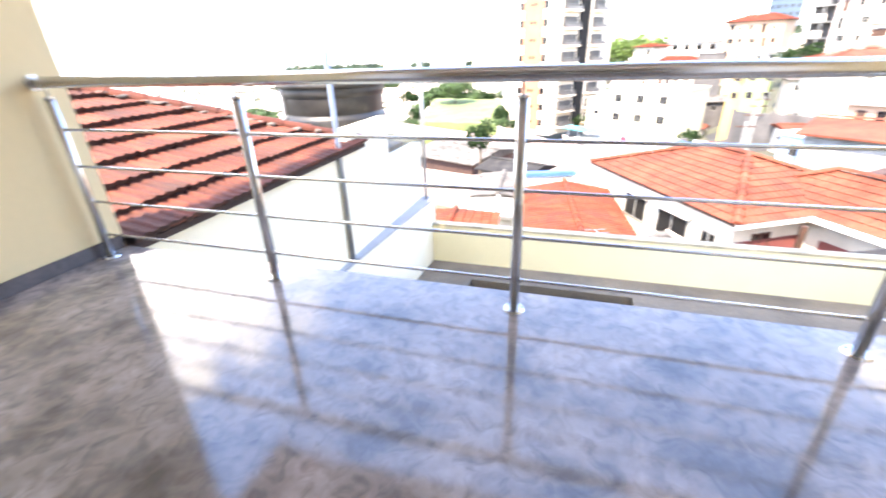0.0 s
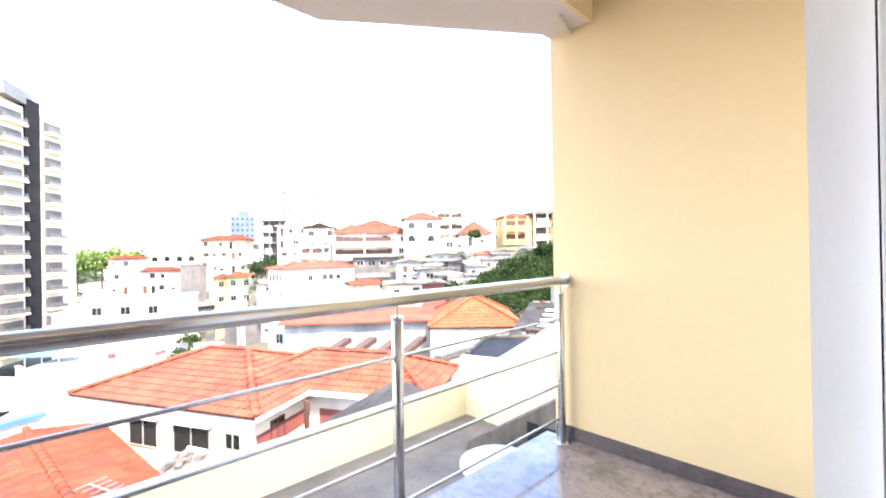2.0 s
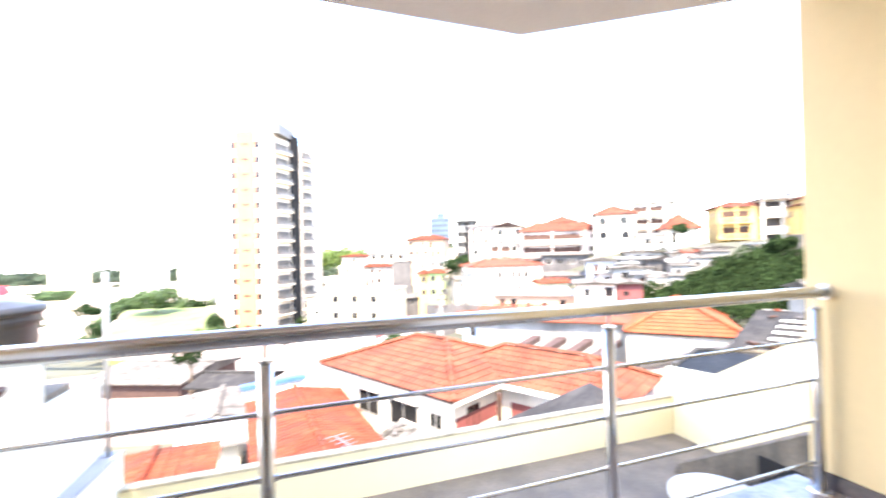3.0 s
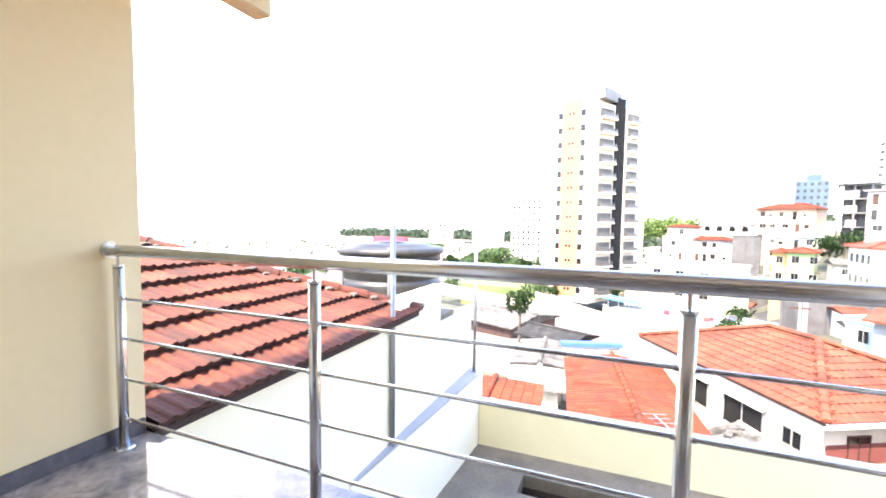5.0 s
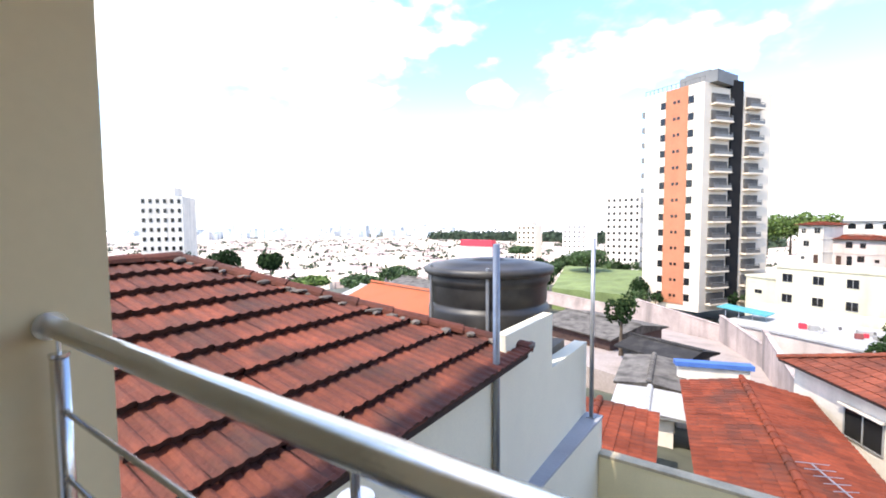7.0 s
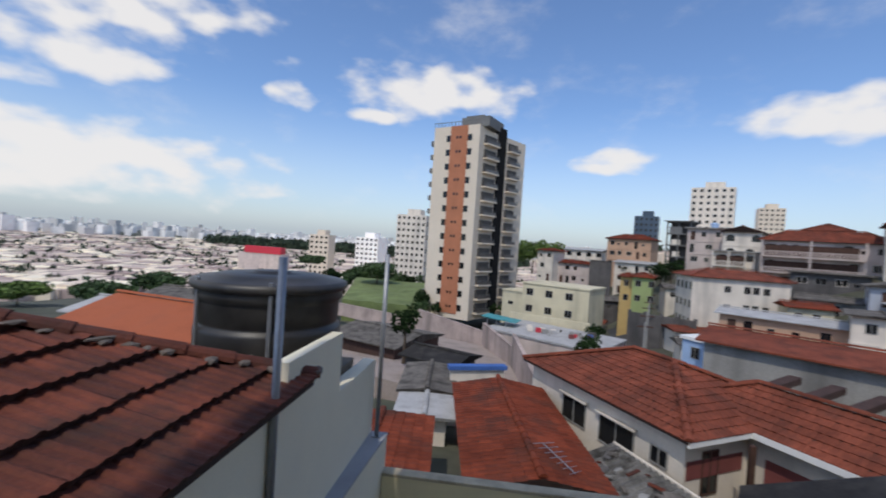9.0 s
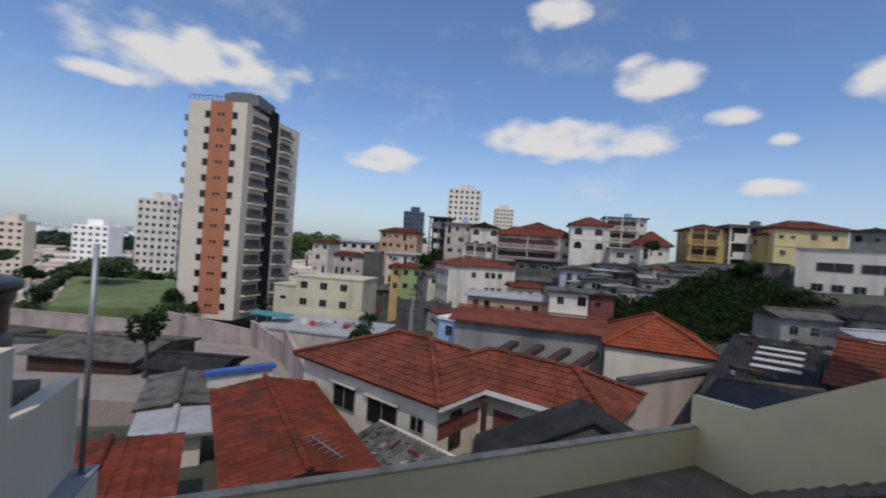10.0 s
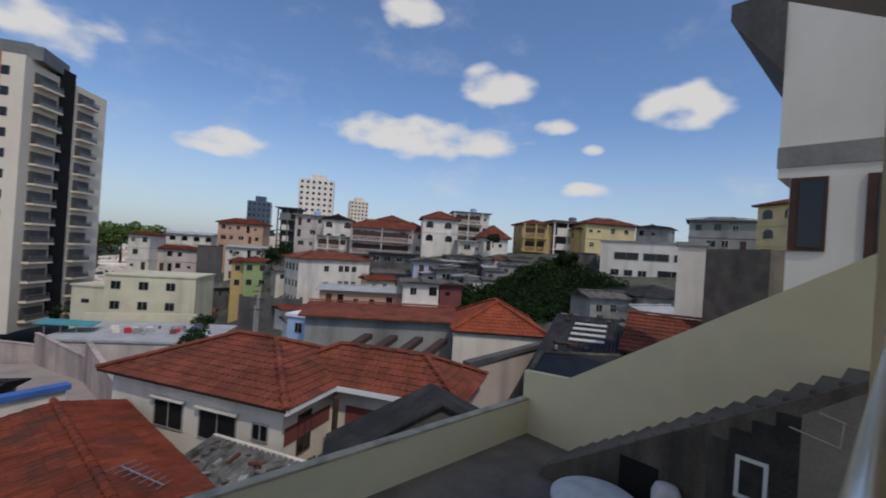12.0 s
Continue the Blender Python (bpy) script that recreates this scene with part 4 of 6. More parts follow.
for k in range(6):
    px_, py_ = 10.6 + 0.45 * k, 16.2 - 0.35 * k + 0.3 * (k % 2)
    pot_ = thing("plant_pot", "small pale plant pot by the porch", "plant pot", (px_, py_, -8.4), group="pots by the porch")
    bm = bmesh.new()
    lathe(bm, px_, py_, -8.4, [(0.14, 0.0), (0.2, 0.35), (0.22, 0.38)], seg=14)
    part("pot", bm, RENDER_W if k % 2 else RENDER_O, pot_)
    bm = bmesh.new()
    leaf_cloud(bm, (px_, py_, -7.8), 0.3, 1.0, 60, 0.09)
    part("leaves", bm, LEAF, pot_)
# dark gable shed before the porch
port = thing("carport", "low carport with a dark sheet gable roof", "carport", (12.7, 11.5, -8.6))
mC, LC = frame_of((9.4, 12.96), (16.0, 8.9))
bm = bmesh.new()
gv = [bm.verts.new(mC @ Vector((u, v, z))) for v in (0.0, 2.2) for u, z in ((0, -9.0), (LC, -9.0), (LC, -6.1), (LC / 2, -4.2), (0, -6.1))]
for fc in ((0, 1, 2, 3, 4), (9, 8, 7, 6, 5), (0, 5, 6, 1), (1, 6, 7, 2), (4, 9, 5, 0)):
    bm.faces.new([gv[i] for i in fc])
part("wall", bm, RENDER_DK, port, "dark stained gable wall")
for u0, u1, z0, z1 in ((-0.2, LC / 2, -6.16, -4.13), (LC + 0.2, LC / 2, -6.16, -4.13)):
    bm = bmesh.new()
    slab_on(bm, [mC @ Vector(v) for v in ((u0, -0.15, z0), (u1, -0.15, z1), (u1, 2.35, z1), (u0, 2.35, z0))], 0.07)
    part("roof", bm, DARK_ROOF, port)
# orange tiled outbuildings
building("outbuilding", "long low outbuilding under an orange clay tile roof", "house", (1.75, 14.0), (5.75, 14.5), 9.2, -6.55, RENDER_W, ("gable", 0.19, TILE_ORANGE, 1))
building("outbuilding", "small outbuilding under an orange clay tile roof", "house", (-3.7, 13.0), (-0.35, 13.3), 3.9, -6.1, RENDER_W, ("gable", 0.06, TILE_ORANGE, 1))
# a fallen aerial on the long orange roof
aer = thing("television_aerial", "fallen grey television aerial lying on the orange roof", "aerial", (4.6, 15.2, -6.2))
bm = bmesh.new()
rod(bm, (4.1, 16.0, -5.95), (5.0, 14.6, -6.2), 0.025, seg=6)
part("boom", bm, GALV, aer)
for k in range(7):
    c = Vector((4.1, 16.0, -5.93)).lerp(Vector((5.0, 14.6, -6.18)), k / 6)
    bm = bmesh.new()
    rod(bm, c + Vector((-0.42 + 0.03 * k, -0.25, 0.06)), c + Vector((0.42 - 0.03 * k, 0.25, -0.04)), 0.014, seg=5)
    part("element", bm, GALV, aer)
# corrugated sheets between outbuilding and bungalow
shed = thing("lean_to_roof", "dirty corrugated lean-to roof cluttered with broken tiles", "shed", (6.6, 15.0, -8.6))
m, L = frame_of((5.9, 17.6), (8.3, 12.6))
bm = bmesh.new()
bx(bm, 0, L, -0.3, 1.3, -9, -7.0, m)
part("wall", bm, RENDER_G, shed)
bm = bmesh.new()
n = 120
fold = [(L * i / n, 0.05 * math.sin(i * math.pi / 3)) for i in range(n + 1)]
top = [[bm.verts.new(m @ Vector((u, v, z + h))) for u, h in fold] for v, z in ((-0.7, -7.0), (0.4, -6.83), (1.5, -6.6))]
for ra, rb in zip(top, top[1:]):
    for i in range(n):
        bm.faces.new((ra[i], ra[i + 1], rb[i + 1], rb[i]))
bmesh.ops.solidify(bm, geom=bm.faces[:], thickness=0.012)
part("roof", bm, CORRUGATED, shed, "dirty grey corrugated sheeting")
for v, z in ((-0.72, -7.03), (1.5, -6.62)):
    bm = bmesh.new()
    bx(bm, 0, L, v, v + 0.12, z, z + 0.09, m)
    part("edge", bm, RENDER_W, shed, "white mortar edge", bevel=0.015)
for i in range(26):
    u, v = random.uniform(0.3, L - 0.3), random.uniform(-0.5, 1.3)
    pc = m @ Vector((u, v, -6.84 + 0.18 * v))
    bm = bmesh.new()
    w, d = random.uniform(0.08, 0.3), random.uniform(0.05, 0.16)
    bx(bm, -w, w, -d, d, 0, random.uniform(0.04, 0.12), Matrix.Translation(pc) @ pose(0, 0, 0, random.uniform(-14, 14), random.uniform(-14, 14), random.uniform(0, 180)))
    solid("broken_tile", bm, random.choice((FIBRO, FIBRO, TILE, RENDER_DK, RENDER_G)), "broken roof tile lying on the lean-to roof", "tile", group="rubble on the lean-to", bevel=0.015)

# low white and grey buildings behind the outbuildings
building("white_annex", "low white annex with a grey sheet roof", "house", (-2.7, 24.2), (-0.2, 24.4), 4.5, -7.3, RENDER_W, ("gable", 0.12, FIBRO), wins=((1.0, 1.6, 2, 1.2, 1, 1, 0.8, 0.7),))
building("white_annex", "white annex with a pale sheet roof", "house", (-2.2, 20.9), (0.0, 21.1), 2.6, -7.4, RENDER_W, ("gable", 0.05, PALE_ROOF))
building("blue_topped_wall", "white wall with a blue painted strip along its top", "wall", (-0.25, 26.1), (3.05, 27.2), 0.3, -6.6, RENDER_W, ("flat", 0, BLUE_S))
building("grey_shed", "broad shed under a dark fibre cement roof", "shed", (-16.0, 47.4), (-7.6, 43.6), 9.0, -10.2, RUST, ("gable", 0.16, FIBRO))
building("dark_shed", "small shed with a black sheet roof", "shed", (-5.0, 36.2), (-0.7, 34.2), 4.0, -8.7, RENDER_DK, ("gable", 0.2, DARK_ROOF))
building("orange_hall", "hall with a smooth orange tile roof beyond the neighbour's roof", "house", (-22.5, 22.2), (-13.3, 20.2), 6.0, -4.6, RENDER_O, ("gable", 0.34, ORANGE_SHEET))
building("grey_roofed_house", "low house with pale grey roof beyond the neighbour's roof", "house", (-37.4, 35.6), (-28.3, 34.6), 7.0, -7.5, RENDER_W, ("gable", 0.25, PALE_ROOF))
building("grey_roofed_house", "broad low house under a dark fibre cement roof", "house", (-37.9, 43.6), (-28.7, 42.6), 9.0, -7.4, RENDER_G, ("gable", 0.2, FIBRO))
# the big paved yard and its stained boundary wall
bm = bmesh.new()
slab_on(bm, [Vector((x, y, -13.4 + 0.085 * (66.0 - y))) for x, y in ((-26.0, 63.0), (-16.0, 40.0), (6.0, 29.0), (10.5, 34.0), (5.0, 56.0), (-8.0, 66.0))], 2.0)
solid("yard_paving", bm, YARD_PAVING, "wide pale pinkish paved yard", "paving", kind="structure")
for p, q, zt in (((-43.2, 90.9), (-9.9, 72.4), -12.6), ((-9.9, 72.4), (1.4, 58.8), -10.9),
                 ((1.4, 58.8), (4.7, 46.5), -9.7), ((4.7, 46.5), (5.5, 32.1), -8.3)):
    m, L = frame_of(p, q)
    bm = bmesh.new()
    bx(bm, 0, L, 0, 0.25, -15.0, zt, m)
    bx(bm, 0, L, -0.06, 0.31, zt, zt + 0.1, m)
    solid("wall_yard", bm, YARD_WALL, "pale stained boundary wall of the yard", "wall", kind="structure")

# the long red roof with the open rafters, and the orange hipped house
building("workshop", "long grey workshop with a red roof", "workshop", (17.5, 32.5), (27.0, 25.2), 7.0, -4.5, RENDER_G, ("gable", 0.16, TILE_FAR))
top_a, top_b = Vector((20.2, 27.85, -5.4)), Vector((24.8, 24.25, -5.5))
low_a, low_b = Vector((16.1, 25.1, -5.8)), Vector((20.6, 22.0, -5.9))
per = thing("pergola", "row of rust-brown roof beams over an open yard", "pergola", (*top_a.xy, -8.6))
for i in range(4):
    a, b = top_a.lerp(top_b, i / 3), low_a.lerp(low_b, i / 3)
    side = (top_b - top_a).normalized() * 0.62
    bm = bmesh.new()
    slab_on(bm, [a, b, b + side, a + side], 0.40)
    part("beam", bm, RUST, per)
    bm = bmesh.new()
    bx(bm, b.x - 0.08, b.x + 0.08, b.y - 0.08, b.y + 0.08, -9.0, b.z - 0.2)
    part("post", bm, RENDER_G, per)
bm = bmesh.new()
slab_on(bm, [Vector((*low_a.xy, -7.0)), Vector((*low_b.xy, -7.0)), Vector((*top_b.xy, -6.9)), Vector((*top_a.xy, -6.9))], 0.2)
solid("yard_slab", bm, PALE_ROOF, "pale concrete slab under the open beams", "paving", kind="structure")
building("orange_roofed_house", "white house with a bright orange hipped tile roof", "house", (24.7, 22.7), (29.8, 17.8), 9.0, -4.6, RENDER_W, ("hip", 0.52, TILE_BRIGHT, 1), over=0.2)
building("boundary_wall", "pale wall with a dark coping beside the orange roofed house", "wall", (18.9, 15.5), (28.2, 16.6), 0.2, -4.75, RENDER_P, ("flat", 0, RENDER_DK))
# dark roofs and the red one beyond the side wall
lean = thing("dark_lean_to", "lean-to with a black weathered sheet roof beside the cream wall", "shed", (12.4, 5.2, -9.0))
plan = [(10.86, 6.0), (10.86, 3.2), (14.6, 3.2), (14.2, 5.35), (12.55, 6.85)]
bm = bmesh.new()
prism(bm, plan, -9.0, -1.52)
part("wall", bm, RENDER_DK, lean)
bm = bmesh.new()
slab_on(bm, [Vector((x, y, -1.43 + 0.02 * (x - 10.86))) for x, y in plan], 0.08)
part("roof", bm, DARK_ROOF, lean)
for (xa, ya), (xb, yb) in ((plan[4], plan[3]), (plan[0], plan[4])):
    bm = bmesh.new()
    rod(bm, (xa, ya, -1.41 + 0.02 * (xa - 10.86)), (xb, yb, -1.41 + 0.02 * (xb - 10.86)), 0.06, seg=8)
    part("edge", bm, MOULDY, lean, "mossy rounded roof edge")
grey = thing("grey_roof_house", "low house with a dark corrugated roof and pale rooflights", "house", (26.0, 13.0, -8.4))
GR = [Vector((20.3, 12.6, -4.0)), Vector((22.5, 8.6, -3.95)), Vector((32.5, 13.0, -2.75)), Vector((30.2, 17.4, -2.8))]


def on_grey_roof(u, v, lift=0.0):
    """A place on the dark roof: u across its lower edge, v up the slope, both 0 to 1."""
    return GR[0].lerp(GR[1], u).lerp(GR[3].lerp(GR[2], u), v) + Vector((0, 0, lift))


bm = bmesh.new()
prism(bm, [(v.x + (26.4 - v.x) * 0.04, v.y + (12.9 - v.y) * 0.04) for v in GR], -9.0, -4.2)
part("wall", bm, RENDER_DK, grey)
bm = bmesh.new()
edges = [[bm.verts.new(on_grey_roof(k / 90, v, 0.035 * math.sin(k * 1.571))) for k in range(91)] for v in (0.0, 1.0)]
for k in range(90):
    bm.faces.new((edges[0][k], edges[0][k + 1], edges[1][k + 1], edges[1][k]))
part("roof", bm, DARK_ROOF, grey, "dark weathered corrugated sheets")
for k in range(4):
    v = 0.40 + 0.115 * k
    bm = bmesh.new()
    slab_on(bm, [on_grey_roof(a, b, 0.09) for a, b in ((0.30, v), (0.72, v), (0.72, v + 0.035), (0.30, v + 0.035))], 0.05)
    solid("rooflight", bm, PLASTIC_W, "pale translucent strip on the dark roof", "rooflight", group="rooflights")
rng = random.Random(23)
for k in range(22):
    c = on_grey_roof(rng.uniform(0.02, 0.98), rng.choice((rng.uniform(0.78, 0.98), rng.uniform(0.02, 0.35))), 0.06)
    bm = bmesh.new()
    bx(bm, -rng.uniform(0.1, 0.5), 0.15, -0.12, rng.uniform(0.03, 0.15), 0, rng.uniform(0.05, 0.2), Matrix.Translation(c) @ pose(0, 0, 0, rng.uniform(-10, 10), 0, rng.uniform(0, 180)))
    solid("roof_debris", bm, rng.choice((RENDER_G, TILE_FAR, TIMBER, RENDER_DK, FIBRO, RENDER_W)), "board or brick weighing down the dark roof", "debris", group="debris on the dark roof", bevel=0.02)
building("red_roofed_house", "house with a dark red tile roof behind the cream wall", "house", (25.2, 9.8), (27.5, 2.5), 7.0, -3.3, RENDER_W, ("gable", 0.40, TILE_FAR, 1))

# the white neighbour house at the side, with its overhang
nx = thing("white_neighbour_house", "white rendered house with a grey band and dark corner windows", "house", (17.5, 0.5, -8.4))
m = Matrix.Translation((17.0, 2.50, 0))
bm = bmesh.new()
bx(bm, 0, 7, -9, -0.28, -9, 3.95, m)
part("wall", bm, WHITE_OUT, nx)
bm = bmesh.new()
bx(bm, 0, 7, -9, 0, 3.95, 4.24, m)
part("overhang_edge", bm, WHITE_OUT, nx)
bm = bmesh.new()
bx(bm, -0.03, 7, -9, 0.03, 4.24, 4.81, m)
part("band", bm, RENDER_G, nx, "bare grey concrete band")
bm = bmesh.new()
bx(bm, 0, 7, -9, 0, 4.81, 9.3, m)
part("upper_wall", bm, WHITE_OUT, nx)
# whole eave coloured dark so that its underside reads as shaded
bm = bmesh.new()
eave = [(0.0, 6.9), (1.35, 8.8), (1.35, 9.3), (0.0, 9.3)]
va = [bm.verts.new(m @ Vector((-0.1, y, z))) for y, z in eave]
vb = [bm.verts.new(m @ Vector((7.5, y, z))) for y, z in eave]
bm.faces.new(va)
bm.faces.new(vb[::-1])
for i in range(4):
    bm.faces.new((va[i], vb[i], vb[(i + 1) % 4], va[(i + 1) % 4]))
part("overhang", bm, RENDER_DK, nx, "sloping concrete eave, coloured dark for its shaded underside")
for y0, y1, z0, z1 in ((-1.08, -0.30, 1.95, 3.93), (-3.0, -1.80, 1.8, 3.94)):
    bm = bmesh.new()
    bx(bm, -0.05, 0.02, y0, y1, z0, z1, m)
    w = part("window", bm, TIMBER, nx, "dark framed window")
    bm = bmesh.new()
    bx(bm, -0.06, 0.0, y0 + 0.08, y1 - 0.2, z0 + 0.1, z1 - 0.1, m)
    part("pane", bm, PANE, w)
building("concrete_wall_block", "bare stained concrete wall block beside the white house", "wall", (29.3, 7.6), (27.2, 4.3), 3.0, 2.4, CONCRETE)
building("white_wall_block", "low white rendered block", "house", (34.5, 10.8), (35.0, 9.2), 3.0, 2.8, RENDER_W, ("flat", 0, RENDER_G))

# ---- the hill town ----
S = 2.8
building("school_building", "long white two-storey building with strip windows", "building", (64.4, 31.8), (67.4, 21.8), 9.0, 4.4, RENDER_W, ("flat", 0, RENDER_G),
         wins=((2.0, 4.0, 4, 2.6, 1, 1, 3.4, 1.1), (1.6, 1.9, 3, 5.0, 1, 1, 1.2, 0.9), (8.0, 4.4, 2, 5.0, 1, 1, 3.6, 1.1)))
building("cream_apartments", "cream two-storey building with dark windows behind the yard", "building", (8.0, 77.4), (18.2, 71.1), 8.0, -5.3, RENDER_C, ("flat", 0, RENDER_C),
         wins=((0.8, 3.6, 3, 2.0, 2.9, 2, 1.3, 1.2),), z0=-14.0)
building("cream_apartments", "cream building wing with a roof terrace", "building", (4.6, 81.2), (8.1, 77.9), 8.0, -7.2, RENDER_C, ("flat", 0, RENDER_C), wins=((1.5, 2.5, 1, 2.4, 2.9, 1, 1.2, 0.6),), z0=-14.0)
building("terrace_wall", "cream retaining wall below the apartments", "wall", (5.8, 73.6), (17.9, 68.0), 0.4, -10.1, RENDER_C, z0=-15.0)
building("white_apartments", "white three-storey apartment block with a red roof", "building", (33.0, 69.2), (46.4, 68.2), 7.0, -1.5, RENDER_W, ("hip", 0.3, TILE_FAR),
         wins=((4.5, 1.5, 1, 2.2, 2.8, 2, 0.9, 1.0), (9.8, 1.5, 1, 2.2, 2.8, 2, 0.9, 1.0), (7.2, 1.2, 2, 2.2, 2.8, 2, 0.9, 1.1)), left=((0.7, 1.75, 4, 2.2, 2.8, 3, 0.9, 1.2),))
building("green_house", "lime green and yellow two-storey house with a red roof", "house", (28.3, 82.1), (31.3, 80.8), 6.0, -2.9, RENDER_LIME, ("hip", 0.3, TILE_ORANGE), wins=((0.5, 2.2, 2, 1.8, 2.7, 2, 1.0, 1.1),))
building("yellow_house", "narrow yellow house beside the green one", "house", (26.7, 83.9), (28.7, 83.1), 6.0, -3.1, RENDER_Y, ("hip", 0.3, TILE_ORANGE), wins=((0.6, 2.2, 1, 1.8, 2.7, 2, 0.9, 1.1),))


def hill_house(label, p, q, zt, wall, roof, k, style="", depth=7.0, seed=0):
    """A hillside house. style: w windows, a arched windows, b balcony slabs, o open concrete floors, g gable to the front, t roof tank, s roof slab."""
    r = random.Random(seed * 31 + 7)
    m, L = frame_of(p, q)
    foot = min(ground(*(m @ Vector((u, v, 0))).xy) for u in (0, L) for v in (0, depth)) - 0.4
    mid = (m @ Vector((L / 2, depth / 2, 0))).xy
    PLACED.append((mid.x, mid.y, 0.5 * max(L, depth)))
    t = thing("hill_house", label, "house", (*mid, foot))
    rows = max(1, min(3, int((zt - foot - 0.8) / 2.8)))
    bm = bmesh.new()
    if "o" in style:
        # inner wall takes a dark colour to paint the shade between the floors
        bx(bm, 0.5, L - 0.5, 1.6, depth, foot, zt, m)
        part("back_wall", bm, RENDER_DK, t, "inner wall coloured dark for the shaded interior")
        cols = max(2, int(L / 3.2))
        for i in range(rows + 1):
            bm = bmesh.new()
            bx(bm, 0, L, 0, depth, zt - 0.25 - 2.8 * i, zt - 2.8 * i, m)
            part("floor_slab", bm, wall, t)
        for i in range(cols + 1):
            bm = bmesh.new()
            bx(bm, (L - 0.3) * i / cols, (L - 0.3) * i / cols + 0.3, 0.02, 0.32, foot, zt - 0.25, m)
            part("column", bm, wall, t)
        for i in range(rows):
            u0, u1 = sorted((r.uniform(0.3, L * 0.5), r.uniform(L * 0.4, L - 0.4)))
            bm = bmesh.new()
            bx(bm, u0, max(u1, u0 + 1.5), 0.05, 0.2, zt - 2.8 * (i + 1), zt - 2.8 * (i + 1) + r.uniform(0.8, 1.8), m)
            part("infill_wall", bm, r.choice((RENDER_W, RENDER_G, wall)), t)
    else:
        bx(bm, 0, L, 0, depth, foot, zt, m)
        part("wall", bm, wall, t)
        if "g" in style:
            bm = bmesh.new()
            gv = [bm.verts.new(m @ Vector((u, v, z))) for v in (0.0, 0.25) for u, z in ((0, zt), (L, zt), (L / 2, zt + k * L / 2 - 0.05))]
            for f in ((0, 1, 2), (5, 4, 3), (0, 3, 4, 1), (1, 4, 5, 2), (2, 5, 3, 0)):
                bm.faces.new([gv[i] for i in f])
            part("gable_wall", bm, wall, t)
        for i in range(1, rows):
            bm = bmesh.new()
            bx(bm, -0.06, L + 0.06, -0.08, depth, zt - 2.8 * i - 0.22, zt - 2.8 * i, m)
            part("floor_band", bm, wall, t)
        for i in range(rows):
            z = zt - 2.8 * i - 1.75
            u = r.uniform(0.5, 1.1)
            while u < L - 1.3:
                w, h = r.choice(((0.9, 1.0), (1.4, 1.1), (0.7, 0.6), (1.1, 1.2), (0.85, 1.9)))
                if "a" in style:
                    bm = bmesh.new()
                    prev = None
                    pts = [(u, z - 0.2), (u + 1.5, z - 0.2)] + [(u + 0.75 + 0.75 * math.cos(math.pi * j / 8), z + 0.55 + 0.6 * math.sin(math.pi * j / 8)) for j in range(9)]
                    fr = [bm.verts.new(m @ Vector((x, -0.05, y))) for x, y in pts]
                    bk = [bm.verts.new(m @ Vector((x, 0.05, y))) for x, y in pts]
                    bm.faces.new(fr)
                    for j in range(len(pts)):
                        bm.faces.new((fr[j], bk[j], bk[(j + 1) % len(pts)], fr[(j + 1) % len(pts)]))
                    part("arched_window", bm, PANE, t)
                    u += 1.5
                elif h > 1.5:
                    bm = bmesh.new()
                    bx(bm, u, u + w, -0.04, 0.02, z - 0.8, z + 1.1, m)
                    part("door", bm, r.choice((TIMBER, PANE)), t)
                else:
                    window_on(t, m, u, z, w, h, frame_mat=r.choice((RENDER_W, TIMBER, RENDER_G)))
                u += w + r.uniform(0.6, 2.2)
            for c in range(2):
                if r.random() < 0.7:
                    window_on(t, m, 1.0 + c * 3.2, z, 0.9, 1.0, "left", L, depth)
        if "b" in style:
            for i in range(rows):
                z = zt - 2.8 * (i + 1)
                bm = bmesh.new()
                bx(bm, 0.0, L * 0.8, -1.3, 0.0, z - 0.15, z, m)
                bal = part("balcony", bm, wall, t)
                bm = bmesh.new()
                bx(bm, 0.0, L * 0.8, -1.3, -1.2, z + 0.85, z + 0.95, m)
                for j in range(int(L * 0.8 / 0.25)):
                    bx(bm, j * 0.25, j * 0.25 + 0.1, -1.28, -1.22, z, z + 0.85, m)
                part("balustrade", bm, wall, bal)
                # flat dark panel paints the shade behind the balcony
                bm = bmesh.new()
                bx(bm, 0.4, L * 0.75, -0.06, 0.0, z + 0.1, z + 2.0, m)
                part("opening", bm, TIMBER, t, "dark panel for the shaded opening behind the balcony")
                for j in range(3):
                    bm = bmesh.new()
                    bx(bm, j * (L * 0.8 - 0.25) / 2, j * (L * 0.8 - 0.25) / 2 + 0.25, -1.3, -1.05, z, z + 2.8, m)
                    part("pillar", bm, wall, t)
    if "s" in style or "o" in style:
        bm = bmesh.new()
        bx(bm, -0.5, L + 0.5, -0.7, depth + 0.3, zt, zt + 0.2, m)
        part("roof", bm, roof, t)
    else:
        hip_roof(t, m, L, depth, zt, k, roof, gable="g" in style or k < 0.18, tiled=roof in (TILE_FAR, TILE_ORANGE), over=0.55)
    if "t" in style:
        c = m @ Vector((L * 0.6, depth * 0.5, zt))
        bm = bmesh.new()
        lathe(bm, c.x, c.y, zt, [(0.7, 0.0), (0.85, 1.2), (0.9, 1.25), (0.85, 1.35), (0.2, 1.6)], seg=14)
        part("water_tank", bm, r.choice((BLUE_P, GREY_T)), t, "rooftop water tank")
    return t


